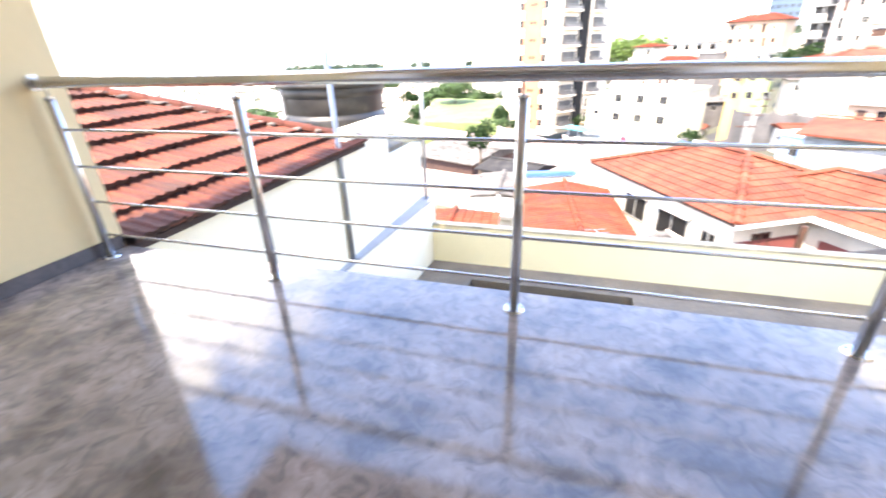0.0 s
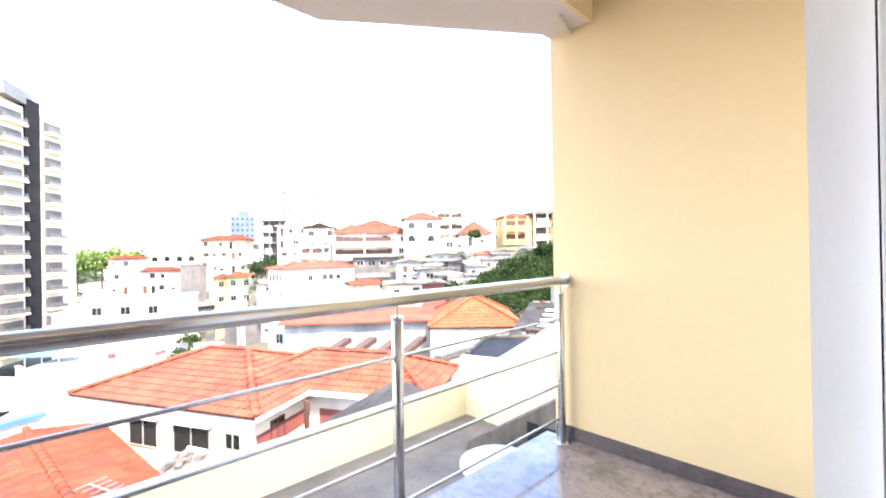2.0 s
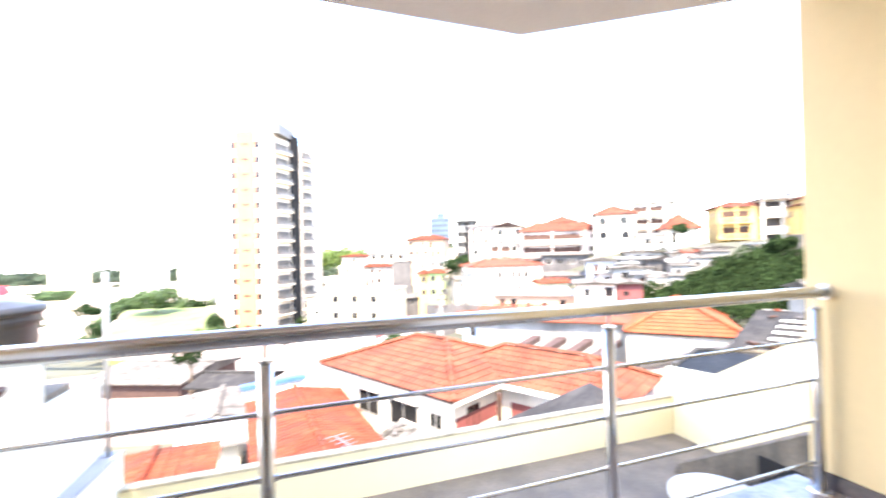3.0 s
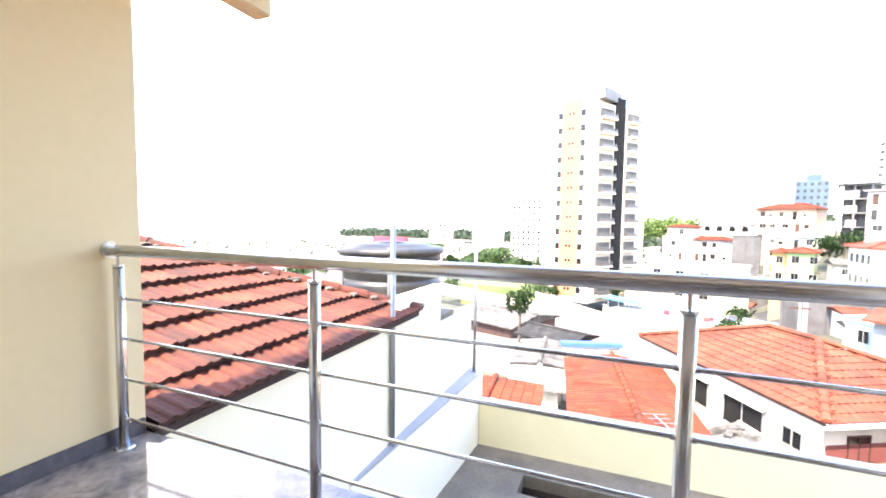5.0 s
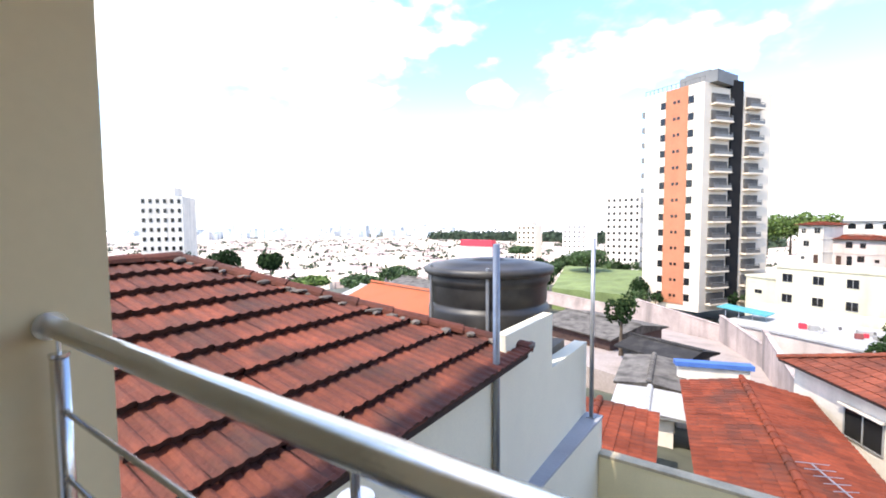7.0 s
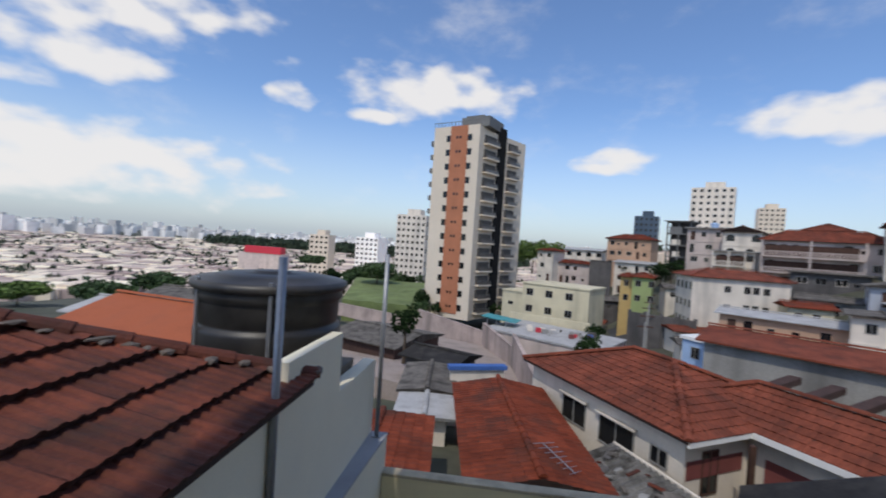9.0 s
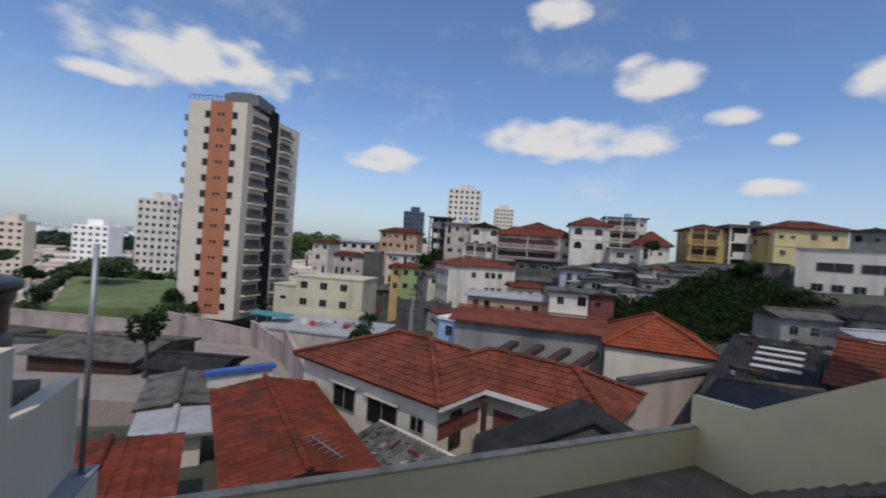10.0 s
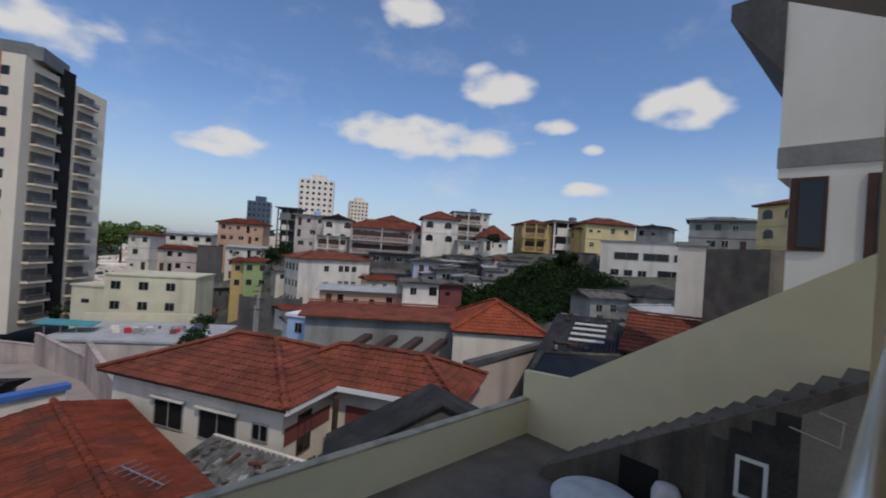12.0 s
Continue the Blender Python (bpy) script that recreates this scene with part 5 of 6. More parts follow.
HILL = (
    ((22.3, 142.7), (35.6, 134.7), 1.3, RENDER_W, PALE_ROOF, 0.12, "a", "white hall with arched openings and a pale roof"),
    ((34.9, 125.8), (44.4, 119.1), 5.1, RENDER_O, TILE_ORANGE, 0.35, "w", "salmon house with an orange tile roof"),
    ((34.7, 116.8), (42.6, 111.1), -1.2, RENDER_W, PALE_ROOF, 0.10, "w", "low white house under a pale sheet roof"),
    ((44.2, 109.2), (48.4, 106.0), 9.6, GREY_T, GREY_T, 0.1, "o", "unfinished concrete frame house with open floors"),
    ((45.8, 101.6), (51.6, 97.0), 7.8, RENDER_P, RENDER_G, 0.1, "wst", "stained pale house with a flat roof"),
    ((49.3, 93.6), (54.5, 89.9), 7.1, RENDER_W, TILE_FAR, 0.32, "ag", "white gabled house with arched windows"),
    ((46.5, 91.2), (52.1, 87.0), 2.9, RENDER_W, RENDER_G, 0.1, "bs", "low white house with a shaded verandah"),
    ((50.2, 82.3), (63.9, 72.5), 5.3, RENDER_P, TILE_FAR, 0.50, "wb", "long pale terrace of houses with a dark red roof"),
    ((64.3, 93.2), (69.9, 89.0), 8.2, RENDER_W, TILE_FAR, 0.4, "w", "white house with a steep red roof"),
    ((59.7, 69.4), (65.8, 64.9), 8.0, RENDER_W, TILE_FAR, 0.45, "a", "white two-storey house with arched windows and a red roof"),
    ((74.9, 75.9), (82.0, 70.5), 11.1, RENDER_W, FIBRO, 0.1, "bst", "tall white house with open terraces"),
    ((63.5, 62.0), (67.7, 58.8), 3.6, RENDER_W, PALE_ROOF, 0.1, "ws", "small white cube house with one window"),
    ((65.4, 56.9), (69.5, 54.1), 4.5, RENDER_W, TILE_FAR, 0.85, "w", "white house under a steep brown tile roof"),
    ((73.2, 53.5), (78.2, 49.7), 8.0, RENDER_Y, TILE_FAR, 0.3, "b", "ochre yellow house with shaded balconies"),
    ((77.5, 48.8), (82.3, 45.3), 8.9, RENDER_W, GREY_T, 0.1, "o", "unfinished white house with open floors"),
    ((81.4, 46.8), (83.0, 45.6), 8.8, RENDER_W, PALE_ROOF, 0.1, "wt", "narrow white house with a roof tank"),
    ((77.9, 41.9), (85.9, 35.9), 8.5, RENDER_YL, TILE_FAR, 0.35, "w", "pale yellow house with a red hipped roof"),
    ((78.5, 43.9), (80.1, 42.8), 7.4, RENDER_Y, TILE_FAR, 0.2, "w", "narrow ochre house wing"),
    ((18.6, 120.7), (28.2, 115.7), -2.5, RENDER_P, TILE_ORANGE, 0.2, "w", "pale pink house with a small orange roof"),
    ((49.9, 74.0), (57.4, 68.6), 0.1, RENDER_DK, FIBRO, 0.05, "s", "dark stained house set into the slope"),
    ((49.8, 59.3), (53.5, 56.7), -0.8, RENDER_BL, FIBRO, 0.2, "g", "small pale blue-grey gabled house"),
    ((55.6, 57.7), (58.9, 55.3), -0.6, RENDER_G, PALE_ROOF, 0.08, "s", "grey house with a white roof edge"),
    ((46.4, 66.7), (53.1, 61.9), -3.5, RENDER_G, FIBRO, 0.12, "w", "weathered grey house under sheet roofing"),
    ((50.6, 53.9), (55.4, 50.5), -1.9, RENDER_G, FIBRO, 0.10, "w", "low grey house under sheet roofing"),
    ((60.9, 56.4), (65.6, 53.2), -0.6, RENDER_G, FIBRO, 0.12, "w", "grey house at the edge of the thicket"),
    ((63.2, 51.1), (65.3, 49.7), -1.2, RENDER_W, FIBRO, 0.12, "w", "small white shed at the edge of the thicket"),
    ((38.8, 47.6), (42.9, 44.6), -3.4, RENDER_W, FIBRO, 0.05, "w", "low white house among sheet roofs"),
    ((30.4, 55.9), (40.1, 49.1), -5.2, RENDER_O, PALE_ROOF, 0.10, "", "salmon hall with a pale roof"),
    ((44.4, 46.0), (47.1, 44.2), -3.5, MAROON, FIBRO, 0.1, "", "small dark red shed"),
    ((65.9, 40.6), (67.6, 39.4), 1.4, RENDER_W, PALE_ROOF, 0.05, "s", "small white hut above the thicket"),
    ((53.7, 56.6), (57.5, 53.9), -1.3, RENDER_G, PALE_ROOF, 0.08, "w", "low grey house under a pale sheet roof"),
    ((56.1, 52.5), (60.0, 49.7), -0.6, RENDER_DK, FIBRO, 0.10, "", "dark stained shed under a sheet roof"),
    ((60.2, 50.8), (63.4, 48.5), 0.3, RENDER_W, FIBRO, 0.10, "w", "small white shed under a sheet roof"),
    ((59.2, 60.0), (63.8, 56.8), 0.5, RENDER_G, FIBRO, 0.10, "w", "grey house stepping down the slope"),
    ((64.4, 49.1), (67.7, 46.7), 1.0, RENDER_DK, FIBRO, 0.10, "", "dark shed below the ochre house"),
    ((49.4, 55.9), (52.7, 53.6), -2.7, RENDER_P, PALE_ROOF, 0.10, "w", "stained pinkish house under a pale roof"),
    ((51.8, 50.6), (55.2, 48.3), -2.7, RENDER_G, PALE_ROOF, 0.12, "", "grey shed with a pale roof"),
    ((53.3, 20.5), (59.2, 16.6), -2.5, RENDER_G, DARK_ROOF, 0.28, "w", "long grey house under a dark gabled roof"),
    ((93.2, 38.9), (94.2, 32.8), 9.1, RENDER_G, FIBRO, 0.12, "w", "grey house on the hill crest"),
    ((77.5, 14.8), (74.2, 9.5), 10.8, RENDER_YL, TILE_FAR, 0.3, "a", "yellow house with arched windows under a tile roof"),
    ((84.6, 26.0), (87.2, 16.6), 9.6, RENDER_G, FIBRO, 0.2, "w", "grey hill house with a dark roof"),
    ((14.9, 119.2), (18.6, 116.6), 0.5, RENDER_W, TILE_ORANGE, 0.2, "w", "white street house with an orange roof"),
)
for i, (p, q, zt, wall, rf, k, style, label) in enumerate(HILL):
    hill_house(label, p, q, zt, wall, rf, k, style, 14.0 if "g" in style and i < 10 else 7.0, i)
for p, q, zt in (((27.2, 111.8), (31.7, 108.7), -1.2), ((64.6, 36.8), (68.1, 34.3), 2.4)):
    m, L = frame_of(p, q)
    bm = bmesh.new()
    bx(bm, 0, L, 0, 0.5, ground(*p) - 2, zt, m)
    bx(bm, -0.1, L + 0.1, -0.1, 0.6, zt, zt + 0.15, m)
    solid("wall_retaining", bm, RENDER_DK, "dark stained retaining wall on the slope", "wall", kind="structure")

# small sheet-roofed houses filling the hillside
rng = random.Random(11)
tries = made = 0
while made < 56 and tries < 4000:
    tries += 1
    az, r = radians(rng.uniform(14, 74)), rng.uniform(36, 104)
    x, y = r * math.sin(az), r * math.cos(az)
    s = rng.uniform(2.4, 4.2)
    if any(math.hypot(x - a, y - b) < c + s + 0.5 for a, b, c in PLACED) or (42 < x < 68 and 26 < y < 50) or (18 < x < 50 and 4 < y < 38) or abs(x - 0.32 * y - 4) < 6:
        continue
    turn = rng.uniform(-0.5, 0.3)
    p = (x - s * math.cos(turn), y - s * math.sin(turn) - s * 0.6)
    q = (x + s * math.cos(turn), y + s * math.sin(turn) - s * 0.6)
    wall, rf, word = rng.choice(((RENDER_W, TILE_FAR, "white house under a weathered red roof"), (RENDER_C, TILE_FAR, "cream house under a weathered red roof"), (RENDER_W, TILE_ORANGE, "white house under an orange roof"), (RENDER_W, FIBRO, "white house under a grey sheet roof"), (RENDER_G, FIBRO, "grey rendered house under a dark sheet roof"), (RENDER_W, TILE_FAR, "white house under a red tile roof"),
                                 (RENDER_P, PALE_ROOF, "pinkish house under a pale sheet roof"), (RENDER_DK, DARK_ROOF, "dark stained shed under a black roof"), (RENDER_C, TILE_ORANGE, "cream house under an orange tile roof"),
                                 (RENDER_DK, FIBRO, "dark stained house under a grey sheet roof")))
    zt = max(ground(*p), ground(*q)) + rng.uniform(2.0, 3.0)
    if zt + 0.2 > -0.045 * r:
        continue
    building("hillside_house", "small " + word, "house", p, q, s * 1.3, zt, wall, ("gable", rng.uniform(0.1, 0.3), rf), wins=((0.8, 2.0, max(1, int(s)), 1.7, 1, 1, 0.9, 0.9),))
    made += 1

tries = made = 0
while made < 16 and tries < 600:
    tries += 1
    x, y, s = rng.uniform(53, 69), rng.uniform(45, 61), rng.uniform(1.4, 2.4)
    if any(math.hypot(x - a, y - b) < c + s * 0.6 for a, b, c in PLACED):
        continue
    wall, rf, word = rng.choice(((RENDER_W, FIBRO, "white shed under a grey sheet roof"), (RENDER_G, FIBRO, "grey shed under a sheet roof"), (RENDER_DK, PALE_ROOF, "dark shed under a pale sheet roof"), (RENDER_P, TILE_FAR, "pinkish shed under a red roof")))
    building("hillside_shed", "small " + word, "shed", (x - s * 0.8, y + s * 0.55), (x + s * 0.8, y - s * 0.55), s * 1.4, ground(x, y) + rng.uniform(1.2, 2.0), wall, ("gable", 0.12, rf), wins=((0.5, 1.4, 1, 1.3, 1, 1, 0.8, 0.7),), over=0.25)
    made += 1

# the house with arched balconies below, painted pale blue
building("blue_terrace_house", "small pale blue roof terrace house with white rails", "house", (17.8, 36.6), (19.4, 33.9), 2.5, -5.3, BLUE_P, ("flat", 0, WHITE), wins=((0.8, 2.0, 1, 1.4, 1, 1, 0.7, 0.9),))

# ---- the tall apartment tower ----
ta, tb, tc = (-11.6, 89.6), (-1.9, 85.1), (8.6, 99.0)
ZB, ZT = -14.5, 25.0
tower = thing("apartment_tower", "tall beige apartment tower with a terracotta stripe and stacked balconies", "apartment tower", (*tb, ZB))
m, L = frame_of(ta, tb)
bm = bmesh.new()
bx(bm, 0, L, 0, 14.0, ZB, ZT, m)
part("wall", bm, BEIGE_T, tower, "beige rendered shaft")
bm = bmesh.new()
bx(bm, L * 0.38, L * 0.75, -0.12, 0.2, ZB + 1, ZT, m)
part("stripe", bm, BRICK_BAND, tower, "terracotta stripe")
FLOORS = 13
fh = 2.89
for i in range(FLOORS):
    z = ZB + 1.7 + i * fh
    for u in (L * 0.285, L * 0.755):
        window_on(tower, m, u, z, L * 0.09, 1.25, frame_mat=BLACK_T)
    for u in (L * 0.51, L * 0.58):
        bm = bmesh.new()
        bx(bm, u, u + 0.45, -0.16, 0.0, z + 0.5, z + 1.0, m)
        part("window", bm, PANE, tower)
    # side balconies seen in profile
    bm = bmesh.new()
    bx(bm, -1.1, 0.0, 0.6, 3.4, z - 0.5, z - 0.3, m)
    bx(bm, -1.1, -1.0, 0.6, 3.4, z - 0.3, z + 0.55, m)
    bx(bm, -1.1, 0.0, 0.6, 0.7, z - 0.3, z + 0.55, m)
    part("balcony", bm, GREY_T, tower)
m2, L2 = frame_of(tb, tc)
bm = bmesh.new()
bx(bm, 0.3, L2, 0.5, 10.0, ZB, ZT - 0.5, m2)
part("wing", bm, BEIGE_T, tower, "beige balcony wing")
# proud black box; the shade of the recess is only its colour
bm = bmesh.new()
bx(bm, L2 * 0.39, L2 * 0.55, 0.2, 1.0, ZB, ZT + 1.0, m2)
part("recess", bm, BLACK_T, tower, "black box standing in for the shaded vertical recess")
for i in range(FLOORS):
    z = ZB + 1.6 + i * fh
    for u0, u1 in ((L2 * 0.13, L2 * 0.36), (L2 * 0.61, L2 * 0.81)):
        # no real recess: a dark box on the wall paints the loggia's shade
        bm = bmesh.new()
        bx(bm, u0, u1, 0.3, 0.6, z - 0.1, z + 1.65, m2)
        part("loggia", bm, LOGGIA_SHADE, tower, "dark box standing in for the shade in a loggia")
        bm = bmesh.new()
        bx(bm, u0 - 0.15, u1 + 0.15, -0.55, 0.55, z - 0.45, z - 0.15, m2)
        bal = part("balcony", bm, BEIGE_T, tower, "beige balcony slab")
        bm = bmesh.new()
        bx(bm, u0 - 0.1, u1 + 0.1, -0.52, -0.46, z - 0.15, z + 0.40, m2)
        part("parapet", bm, SMOKED, bal, "smoked glass parapet")
        bm = bmesh.new()
        bx(bm, u0, u1, -0.55, -0.45, z + 0.62, z + 0.70, m2)
        for k in range(5):
            u = u0 + (u1 - u0) * k / 4
            bx(bm, u - 0.03, u + 0.03, -0.53, -0.47, z + 0.40, z + 0.62, m2)
        part("rail", bm, GREY_T, bal)
bm = bmesh.new()
bx(bm, L * 0.52, L * 1.12, 1.5, 8.5, ZT, ZT + 2.0, m)
bx(bm, L * 0.56, L * 0.95, 2.5, 7.5, ZT + 2.0, ZT + 2.6, m)
part("machine_room", bm, GREY_T, tower, "grey rooftop machine room")
bm = bmesh.new()
for k in range(14):
    bx(bm, L * k / 13 - 0.05, L * k / 13 + 0.05, 0, 0.1, ZT, ZT + 0.9, m)
bx(bm, 0, L, 0, 0.1, ZT + 0.85, ZT + 0.95, m)
part("roof_rail", bm, GREY_T, tower)

# ---- other towers ----


def far_tower(label, p, q, depth, zt, wall, floors, cols, side_cols=0, step=3.0, cap=True):
    m, L = frame_of(p, q)
    foot = ground(*p) - 2
    t = thing("apartment_tower", label, "apartment tower", (*p, foot))
    bm = bmesh.new()
    bx(bm, 0, L, 0, depth, foot, zt, m)
    part("wall", bm, wall, t)
    if cap:
        bm = bmesh.new()
        bx(bm, L * 0.3, L * 0.75, depth * 0.2, depth * 0.8, zt, zt + step, m)
        part("machine_room", bm, wall, t)
    w = L / cols
    for i in range(floors):
        z = zt - 2.2 - i * step
        if z < foot:
            break
        for c in range(cols):
            bm = bmesh.new()
            bx(bm, w * (c + 0.28), w * (c + 0.72), -0.1, 0.1, z, z + step * 0.42, m)
            part("window", bm, PANE, t)
    return t


far_tower("white apartment tower with rows of small dark windows", (-44.8, 206.4), (-30.1, 205.4), 16, 12.9, RENDER_W, 10, 6)
far_tower("low white apartment block in the valley", (-83.2, 262.6), (-68.1, 260.5), 16, 0.2, CITY_T, 8, 5)
far_tower("beige apartment tower in the valley", (-106.1, 245.0), (-94.7, 245.8), 14, -0.1, BEIGE_T, 12, 4)
far_tower("white hotel-like tower on the hill", (97.4, 220.0), (113.2, 211.2), 16, 35.1, RENDER_W, 8, 6)
far_tower("dark blue glass tower", (77.9, 239.0), (88.8, 234.4), 16, 21.4, BLUE_GLASS, 6, 5)
far_tower("small beige tower far on the hill", (173.2, 296.6), (186.1, 291.2), 14, 36.0, BEIGE_T, 6, 5)
far_tower("white apartment tower with dark balconies among trees", (-145.8, 56.0), (-138.2, 64.8), 14, 10.4, RENDER_W, 9, 6, step=2.9)

# ---- pool yard before the cream apartments ----
building("yard_terrace", "raised back yard terrace with a stained retaining wall", "terrace", (1.5, 63.2), (15.7, 53.8), 11.0, -11.3, RENDER_P, ("flat", 0, PALE_ROOF), z0=-15.5)
YZ = -11.3 + 0.25
bm = bmesh.new()
for p, q, zt in (((24.1, 70.1), (31.9, 64.6), -7.9),):
    m, L = frame_of(p, q)
    bx(bm, 0, L, 0, 0.3, ground(*p) - 2, zt, m)
    for i in range(5):
        bx(bm, (L - 0.4) * i / 4, (L - 0.4) * i / 4 + 0.4, -0.12, 0.42, ground(*p) - 2, zt + 0.3, m)
solid("wall_street", bm, RENDER_DK, "dark stained street wall below the white apartments", "wall", kind="structure")
for i in range(6):
    hx_, hy_ = Vector((*(14.3, 53.3), 0)).lerp(Vector((*(18.9, 68.7), 0)), i / 5).xy
    tree("dense dark hedge tree by the street", hx_, hy_, 2.2, 1.6, LEAF_D, 0.8, 600, 0.22, base=YZ - 1.1)
c = Vector((*(5.0, 66.0), 0))
yard = thing("tarpaulin", "teal tarpaulin over a cluttered back yard", "tarpaulin", (c.x, c.y, YZ))
bm = bmesh.new()
bx(bm, -3.0, 2.5, -1.6, 1.6, YZ + 0.9, YZ + 1.0, Matrix.Translation((c.x, c.y, 0)) @ pose(0, 0, 0, 0, 4, -20))
part("sheet", bm, TEAL, yard)
for i in range(4):
    bm = bmesh.new()
    rod(bm, (c.x - 3 + i * 1.4, c.y - 1.2 + 0.5 * (i % 2), YZ), (c.x - 3 + i * 1.4, c.y - 1.2 + 0.5 * (i % 2), YZ + 1.0), 0.06, seg=6)
    part("pole", bm, GALV, yard)
for i in range(26):
    u, v = random.uniform(3, 12), random.uniform(-3.0, 2)
    x, y = c.x + u, c.y + v - u * 0.42
    s = random.uniform(0.15, 0.5)
    bm = bmesh.new()
    bx(bm, x - s, x + s, y - s * 0.7, y + s * 0.7, YZ, YZ + 0.2 + s * random.uniform(0.4, 1.2), None)
    solid("yard_clutter", bm, random.choice((WHITE, PALE_ROOF, MAROON, RENDER_G, BLUE_S, RENDER_W, RENDER_DK, RED_P, FIBRO)), "crate or drum standing in the back yard", "clutter", group="back yard clutter", bevel=0.05)

# ---- street ----
m, L = frame_of((14.1, 49.1), (30.1, 91.2))
bm = bmesh.new()
n = 12
ls = [m @ Vector((L * i / n, -4.0, 0)) for i in range(n + 1)]
rs = [m @ Vector((L * i / n, 4.0, 0)) for i in range(n + 1)]
vl = [bm.verts.new((v.x, v.y, ground(v.x, v.y) + 0.25)) for v in ls]
vr = [bm.verts.new((v.x, v.y, ground(v.x, v.y) + 0.25)) for v in rs]
for i in range(n):
    bm.faces.new((vl[i], vl[i + 1], vr[i + 1], vr[i]))
solid("road", bm, ASPHALT, "asphalt street climbing between the houses", "road", kind="structure")
for i in range(5):
    o = m @ Vector((4 + i * 8.5, -4.8, 0))
    g = ground(o.x, o.y)
    pole = thing("utility_pole", "grey concrete utility pole with a crossarm", "utility pole", (o.x, o.y, g), group="poles along the street")
    bm = bmesh.new()
    rod(bm, (o.x, o.y, g - 0.3), (o.x, o.y, g + 7.0), 0.16, 0.10, seg=8)
    part("shaft", bm, RENDER_G, pole)
    bm = bmesh.new()
    bx(bm, o.x - 0.9, o.x + 0.9, o.y - 0.06, o.y + 0.06, g + 6.4, g + 6.55)
    part("crossarm", bm, TIMBER, pole)

# ---- trees ----
# the lawn
bm = bmesh.new()
near_l, near_r = Vector((*(-29.3, 88.8), -12.7)), Vector((*(-10.3, 86.2), -12.7))
far_l, far_r = Vector((*(-38.4, 126.4), -11.6)), Vector((*(-15.9, 123.3), -11.6))
LN = 14
gv = []
for j in range(LN + 1):
    a, b = near_l.lerp(far_l, j / LN), near_r.lerp(far_r, j / LN)
    gv.append([bm.verts.new(a.lerp(b, i / LN) + Vector((0, 0, random.uniform(-0.15, 0.15)))) for i in range(LN + 1)])
for j in range(LN):
    for i in range(LN):
        bm.faces.new((gv[j][i], gv[j][i + 1], gv[j + 1][i + 1], gv[j + 1][i]))
for row in ([g[0] for g in gv], [g[-1] for g in gv], gv[0], gv[-1]):
    low = [bm.verts.new((v.co.x, v.co.y, -24.0)) for v in row]
    for i in range(LN):
        bm.faces.new((row[i], row[i + 1], low[i + 1], low[i]))
solid("lawn", bm, GRASS, "bright green sloping lawn", "lawn", kind="structure")
for i in range(5):
    c = near_l.lerp(far_l, i / 4) + Vector((-2.5, 0, -2.5))
    tree("bushy dark tree beside the lawn", c.x, c.y, 3.8 + 0.5 * (i % 3), 2.0, LEAF_D if i % 2 else LEAF, 0.9, 700, 0.3, base=c.z)
# slim street tree behind the sheds
tree("slim tree with sparse dark foliage among the sheds", *(-5.7, 39.0), 5.6, 1.3, LEAF_D, 1.5, 900, 0.18, base=-10.1)
tree("tall dark shrub beside the tower yard", *(-11.9, 88.4), 4.6, 2.0, LEAF_D, 1.2, 900, 0.25, base=-13.4)
for px, r, zc in (((-84.0, 68.9), 4.4, -12.9), ((-63.2, 66.0), 4.8, -11.2), ((-60.6, 74.5), 5.0, -9.9), ((-66.0, 155.8), 5.0, -8.9), ((-29.1, 116.3), 5.5, -7.5)):
    tree("round-crowned green street tree in the valley", px[0], px[1], 7.0, r, LEAF_Y if r < 4.5 else LEAF, 0.42, 2600, 0.42, lobes=11, base=zc - 5.2)
for px, h, r in (((-78.6, 44.3), 6.0, 3.2), ((-59.2, 40.9), 4.5, 2.2), ((-95.0, 43.5), 9.0, 4.5)):
    tree("dark leafy tree beyond the tiled roof", px[0], px[1], h + 3, r, LEAF_D, 0.8, 1400, 0.35, base=-7.4 - h + 1.5)
for i in range(9):
    x, y = far_l.x - 9 + i * 4.2 + random.uniform(-1, 1), far_l.y + 4 + random.uniform(-3, 4)
    tree("leafy tree behind the lawn", x, y, random.uniform(5, 7), random.uniform(2.6, 3.6), LEAF if i % 2 else LEAF_D, 0.8, 900, 0.4, base=far_l.z - 3.2)
px = (15.8, 124.0)
for i in range(3):
    tree("light green tree beside the tower", px[0] - 6 + i * 4.5, px[1] + i * 2, 10, 4.5, LEAF_Y, 0.8, 1100, 0.45, base=-3.3 - 3)
for i in range(8):
    p = Vector((*ta, 0)).lerp(Vector((*tc, 0)), i / 7)
    tree("low garden shrub at the foot of the tower", p.x, p.y - 4 - (i % 2), 2.6, 1.5, LEAF_D if i % 2 else LEAF, 0.9, 350, 0.25, base=ZB + 0.8)
for px, h, r in (((41.0, 102.2), 5.0, 3.0), ((42.0, 99.0), 6.0, 3.0), ((38.4, 116.2), 4.5, 2.2), ((64.6, 53.8), 2.6, 1.2), ((79.7, 67.6), 3.5, 1.8), ((47.6, 78.0), 2.6, 1.3)):
    tree("dark leafy tree between the hill houses", px[0], px[1], h, r, LEAF_D, 0.9, 700, 0.28, base=ground(*px) + 2.4)
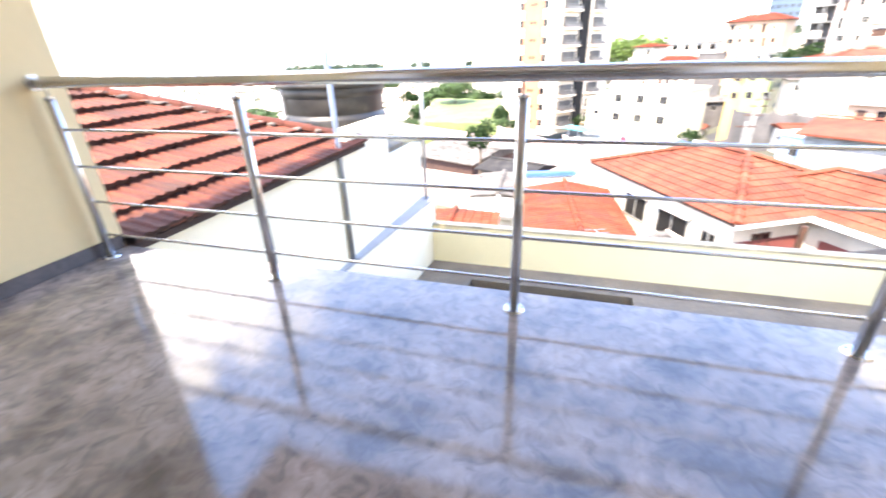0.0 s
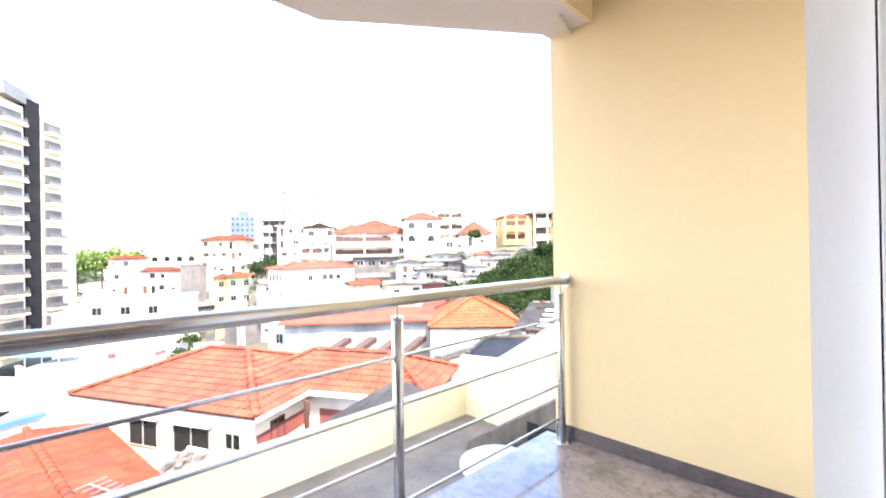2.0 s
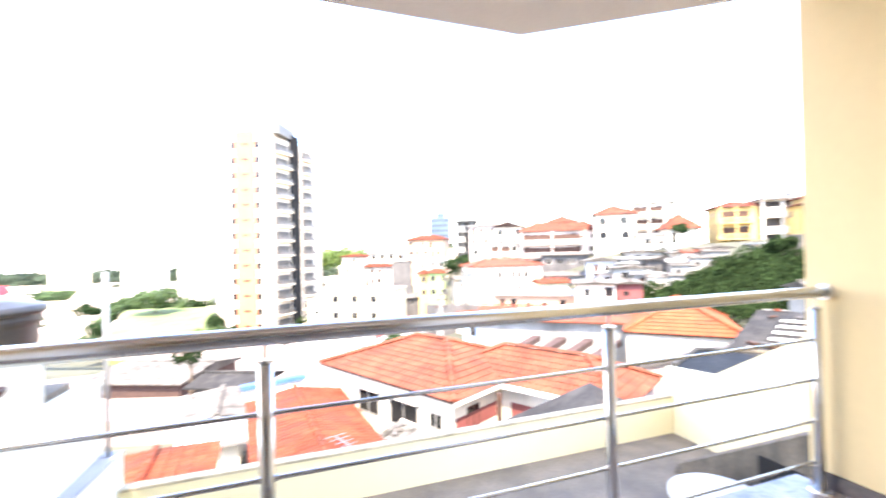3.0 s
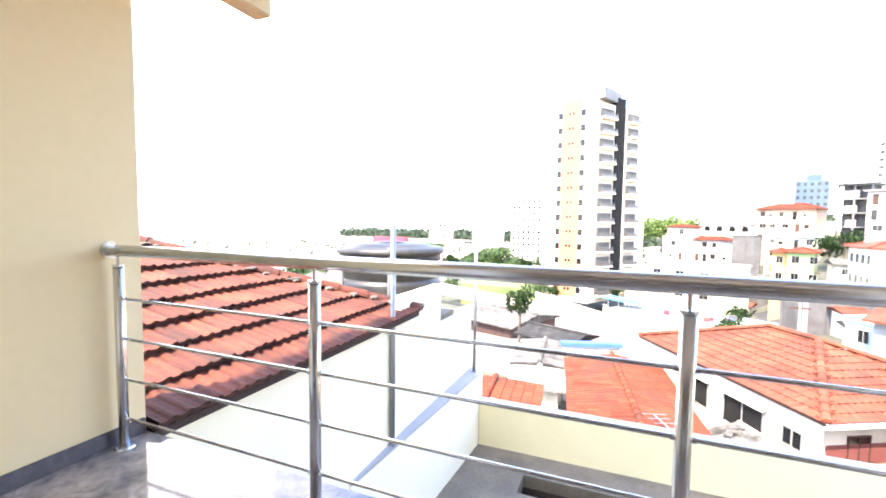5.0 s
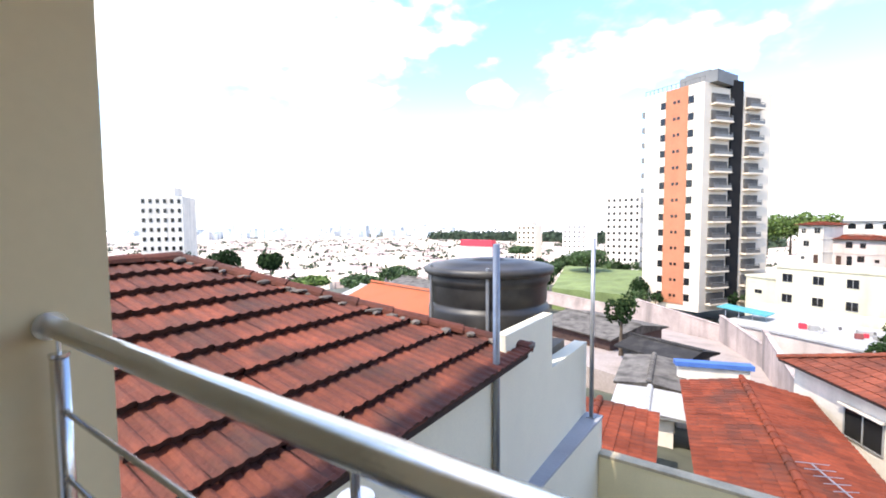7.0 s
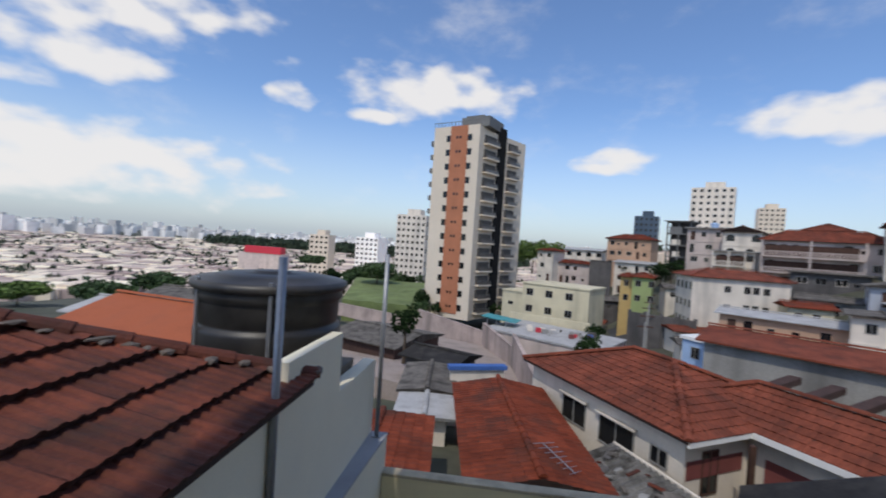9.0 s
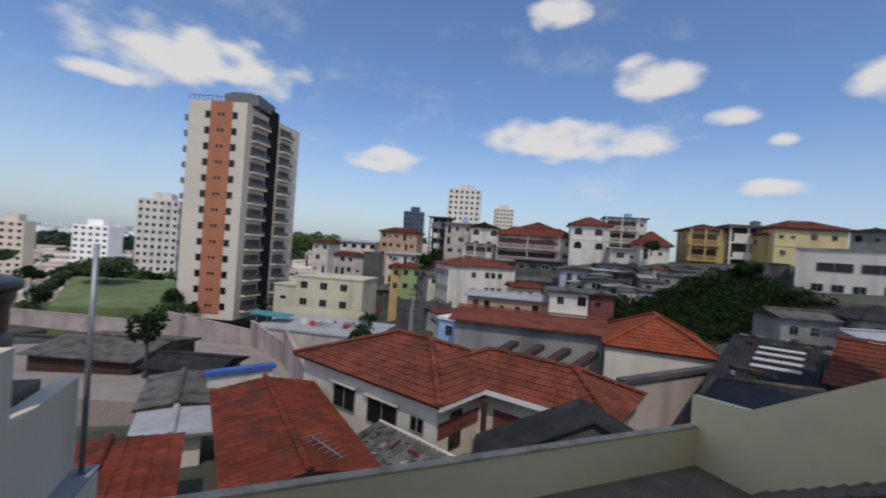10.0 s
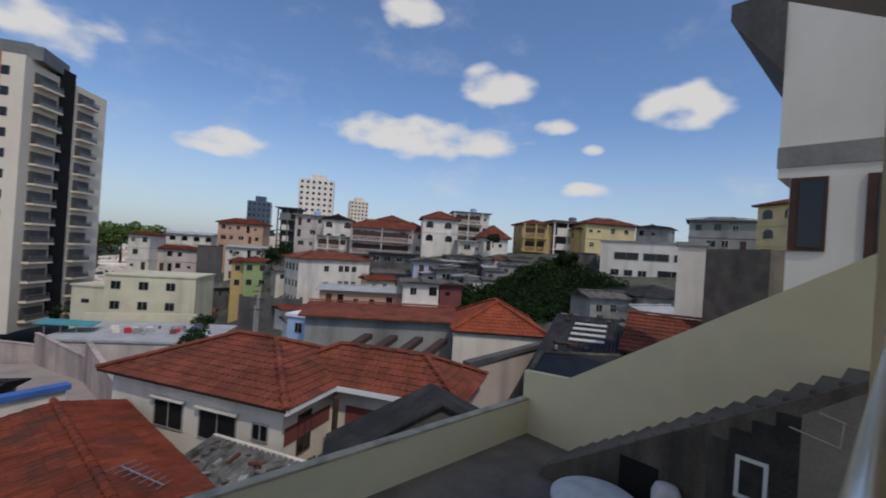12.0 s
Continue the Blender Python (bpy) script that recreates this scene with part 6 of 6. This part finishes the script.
# the overgrown plot on the hillside
bm = bmesh.new()
for i in range(240):
    t, s = random.random(), random.random()
    x, y = 44 + 17 * t + 4 * s, 40.5 - 9.5 * t + 14 * (s - 0.4)
    leaf_cloud(bm, (x, y, ground(x, y) + random.uniform(0.1, 0.6 + 0.8 * s)), random.uniform(1.1, 2.2), 0.7, 300, 0.19)
solid("thicket", bm, THICKET, "dense dark thicket on the hillside plot", "thicket", kind="stuff")
for i in range(3):
    x, y = 52 + i * 5.5, 43 - i * 3.2
    tree("dark tree in the hillside thicket", x, y, 2.8 + 0.7 * (i % 3), 1.7, THICKET, 0.9, 900, 0.3)

# ---- the valley town and the far city ----
bm = bmesh.new()


def quick_box(bm, x, y, z0, z1, w, d, a):
    ca, sa = math.cos(a), math.sin(a)
    lo, hi = [], []
    for u, v in ((-w, -d), (w, -d), (w, d), (-w, d)):
        px, py = x + u * ca - v * sa, y + u * sa + v * ca
        lo.append(bm.verts.new((px, py, z0)))
        hi.append(bm.verts.new((px, py, z1)))
    bm.faces.new(hi)
    for i in range(4):
        bm.faces.new((lo[i], lo[(i + 1) % 4], hi[(i + 1) % 4], hi[i]))


rng = random.Random(5)
for _ in range(9000):
    r = 170 * (7.0 ** rng.random())
    az = radians(rng.uniform(-75, 30))
    x, y = r * math.sin(az), r * math.cos(az)
    if abs(x + 5) < 40 and r < 230:
        continue
    g = ground(x, y)
    s = rng.uniform(3, 6) * (1 + r / 900)
    quick_box(bm, x, y, g - 1, g + rng.uniform(2.5, 5), s, s * rng.uniform(0.7, 1.6), 0.35 + rng.choice((0, 1.57)) + rng.uniform(-0.1, 0.1))
solid("valley_town", bm, CITY, "pale low houses crowding the valley", "town", kind="stuff")
bm = bmesh.new()
for _ in range(800):
    r = rng.uniform(170, 1000)
    az = radians(rng.uniform(-75, 25))
    x, y = r * math.sin(az), r * math.cos(az)
    if abs(x + 5) < 40 and r < 230:
        continue
    g = ground(x, y)
    leaf_cloud(bm, (x, y, g + 5), rng.uniform(3, 7), 0.5, 10, 2.2)
solid("valley_trees", bm, WOODS, "scattered dark trees between the valley houses", "trees", kind="stuff")
bm = bmesh.new()
for _ in range(1500):
    r = rng.uniform(1100, 2600)
    az = radians(rng.uniform(-75, 60))
    x, y = r * math.sin(az), r * math.cos(az)
    g = ground(x, y)
    h = rng.uniform(2, 16) * (1.5 if rng.random() < 0.10 else 0.6)
    s = rng.uniform(5, 11)
    quick_box(bm, x, y, g - 2, g + 14 + h, s, s * rng.uniform(0.6, 1.5), rng.uniform(0, 1.5))
solid("far_city", bm, CITY_T, "pale city blocks along the horizon, haze put into their colour", "city", kind="stuff")
bm = bmesh.new()
for _ in range(620):
    x = rng.uniform(-560, 60)
    y = 760 + rng.uniform(-60, 80) - 0.15 * x
    leaf_cloud(bm, (x, y, ground(x, y) + rng.uniform(4, 13)), rng.uniform(10, 20), 0.6, 22, 4.5)
solid("far_woods", bm, WOODS, "dark belt of woods in the valley", "woods", kind="stuff")
sign = thing("red_roofed_hall", "far hall with a bright red roof sign", "hall", (*(-181.3, 327.8), -38))
m, L = frame_of((-204.8, 331.0), (-164.9, 325.5))
bm = bmesh.new()
bx(bm, 0, L, 0, 12, -40, -18.9, m)
part("wall", bm, RENDER_P, sign)
bm = bmesh.new()
bx(bm, L * 0.15, L, -0.5, 6, -18.9, -13.4, m)
part("sign", bm, RED_P, sign, "bright red sign")
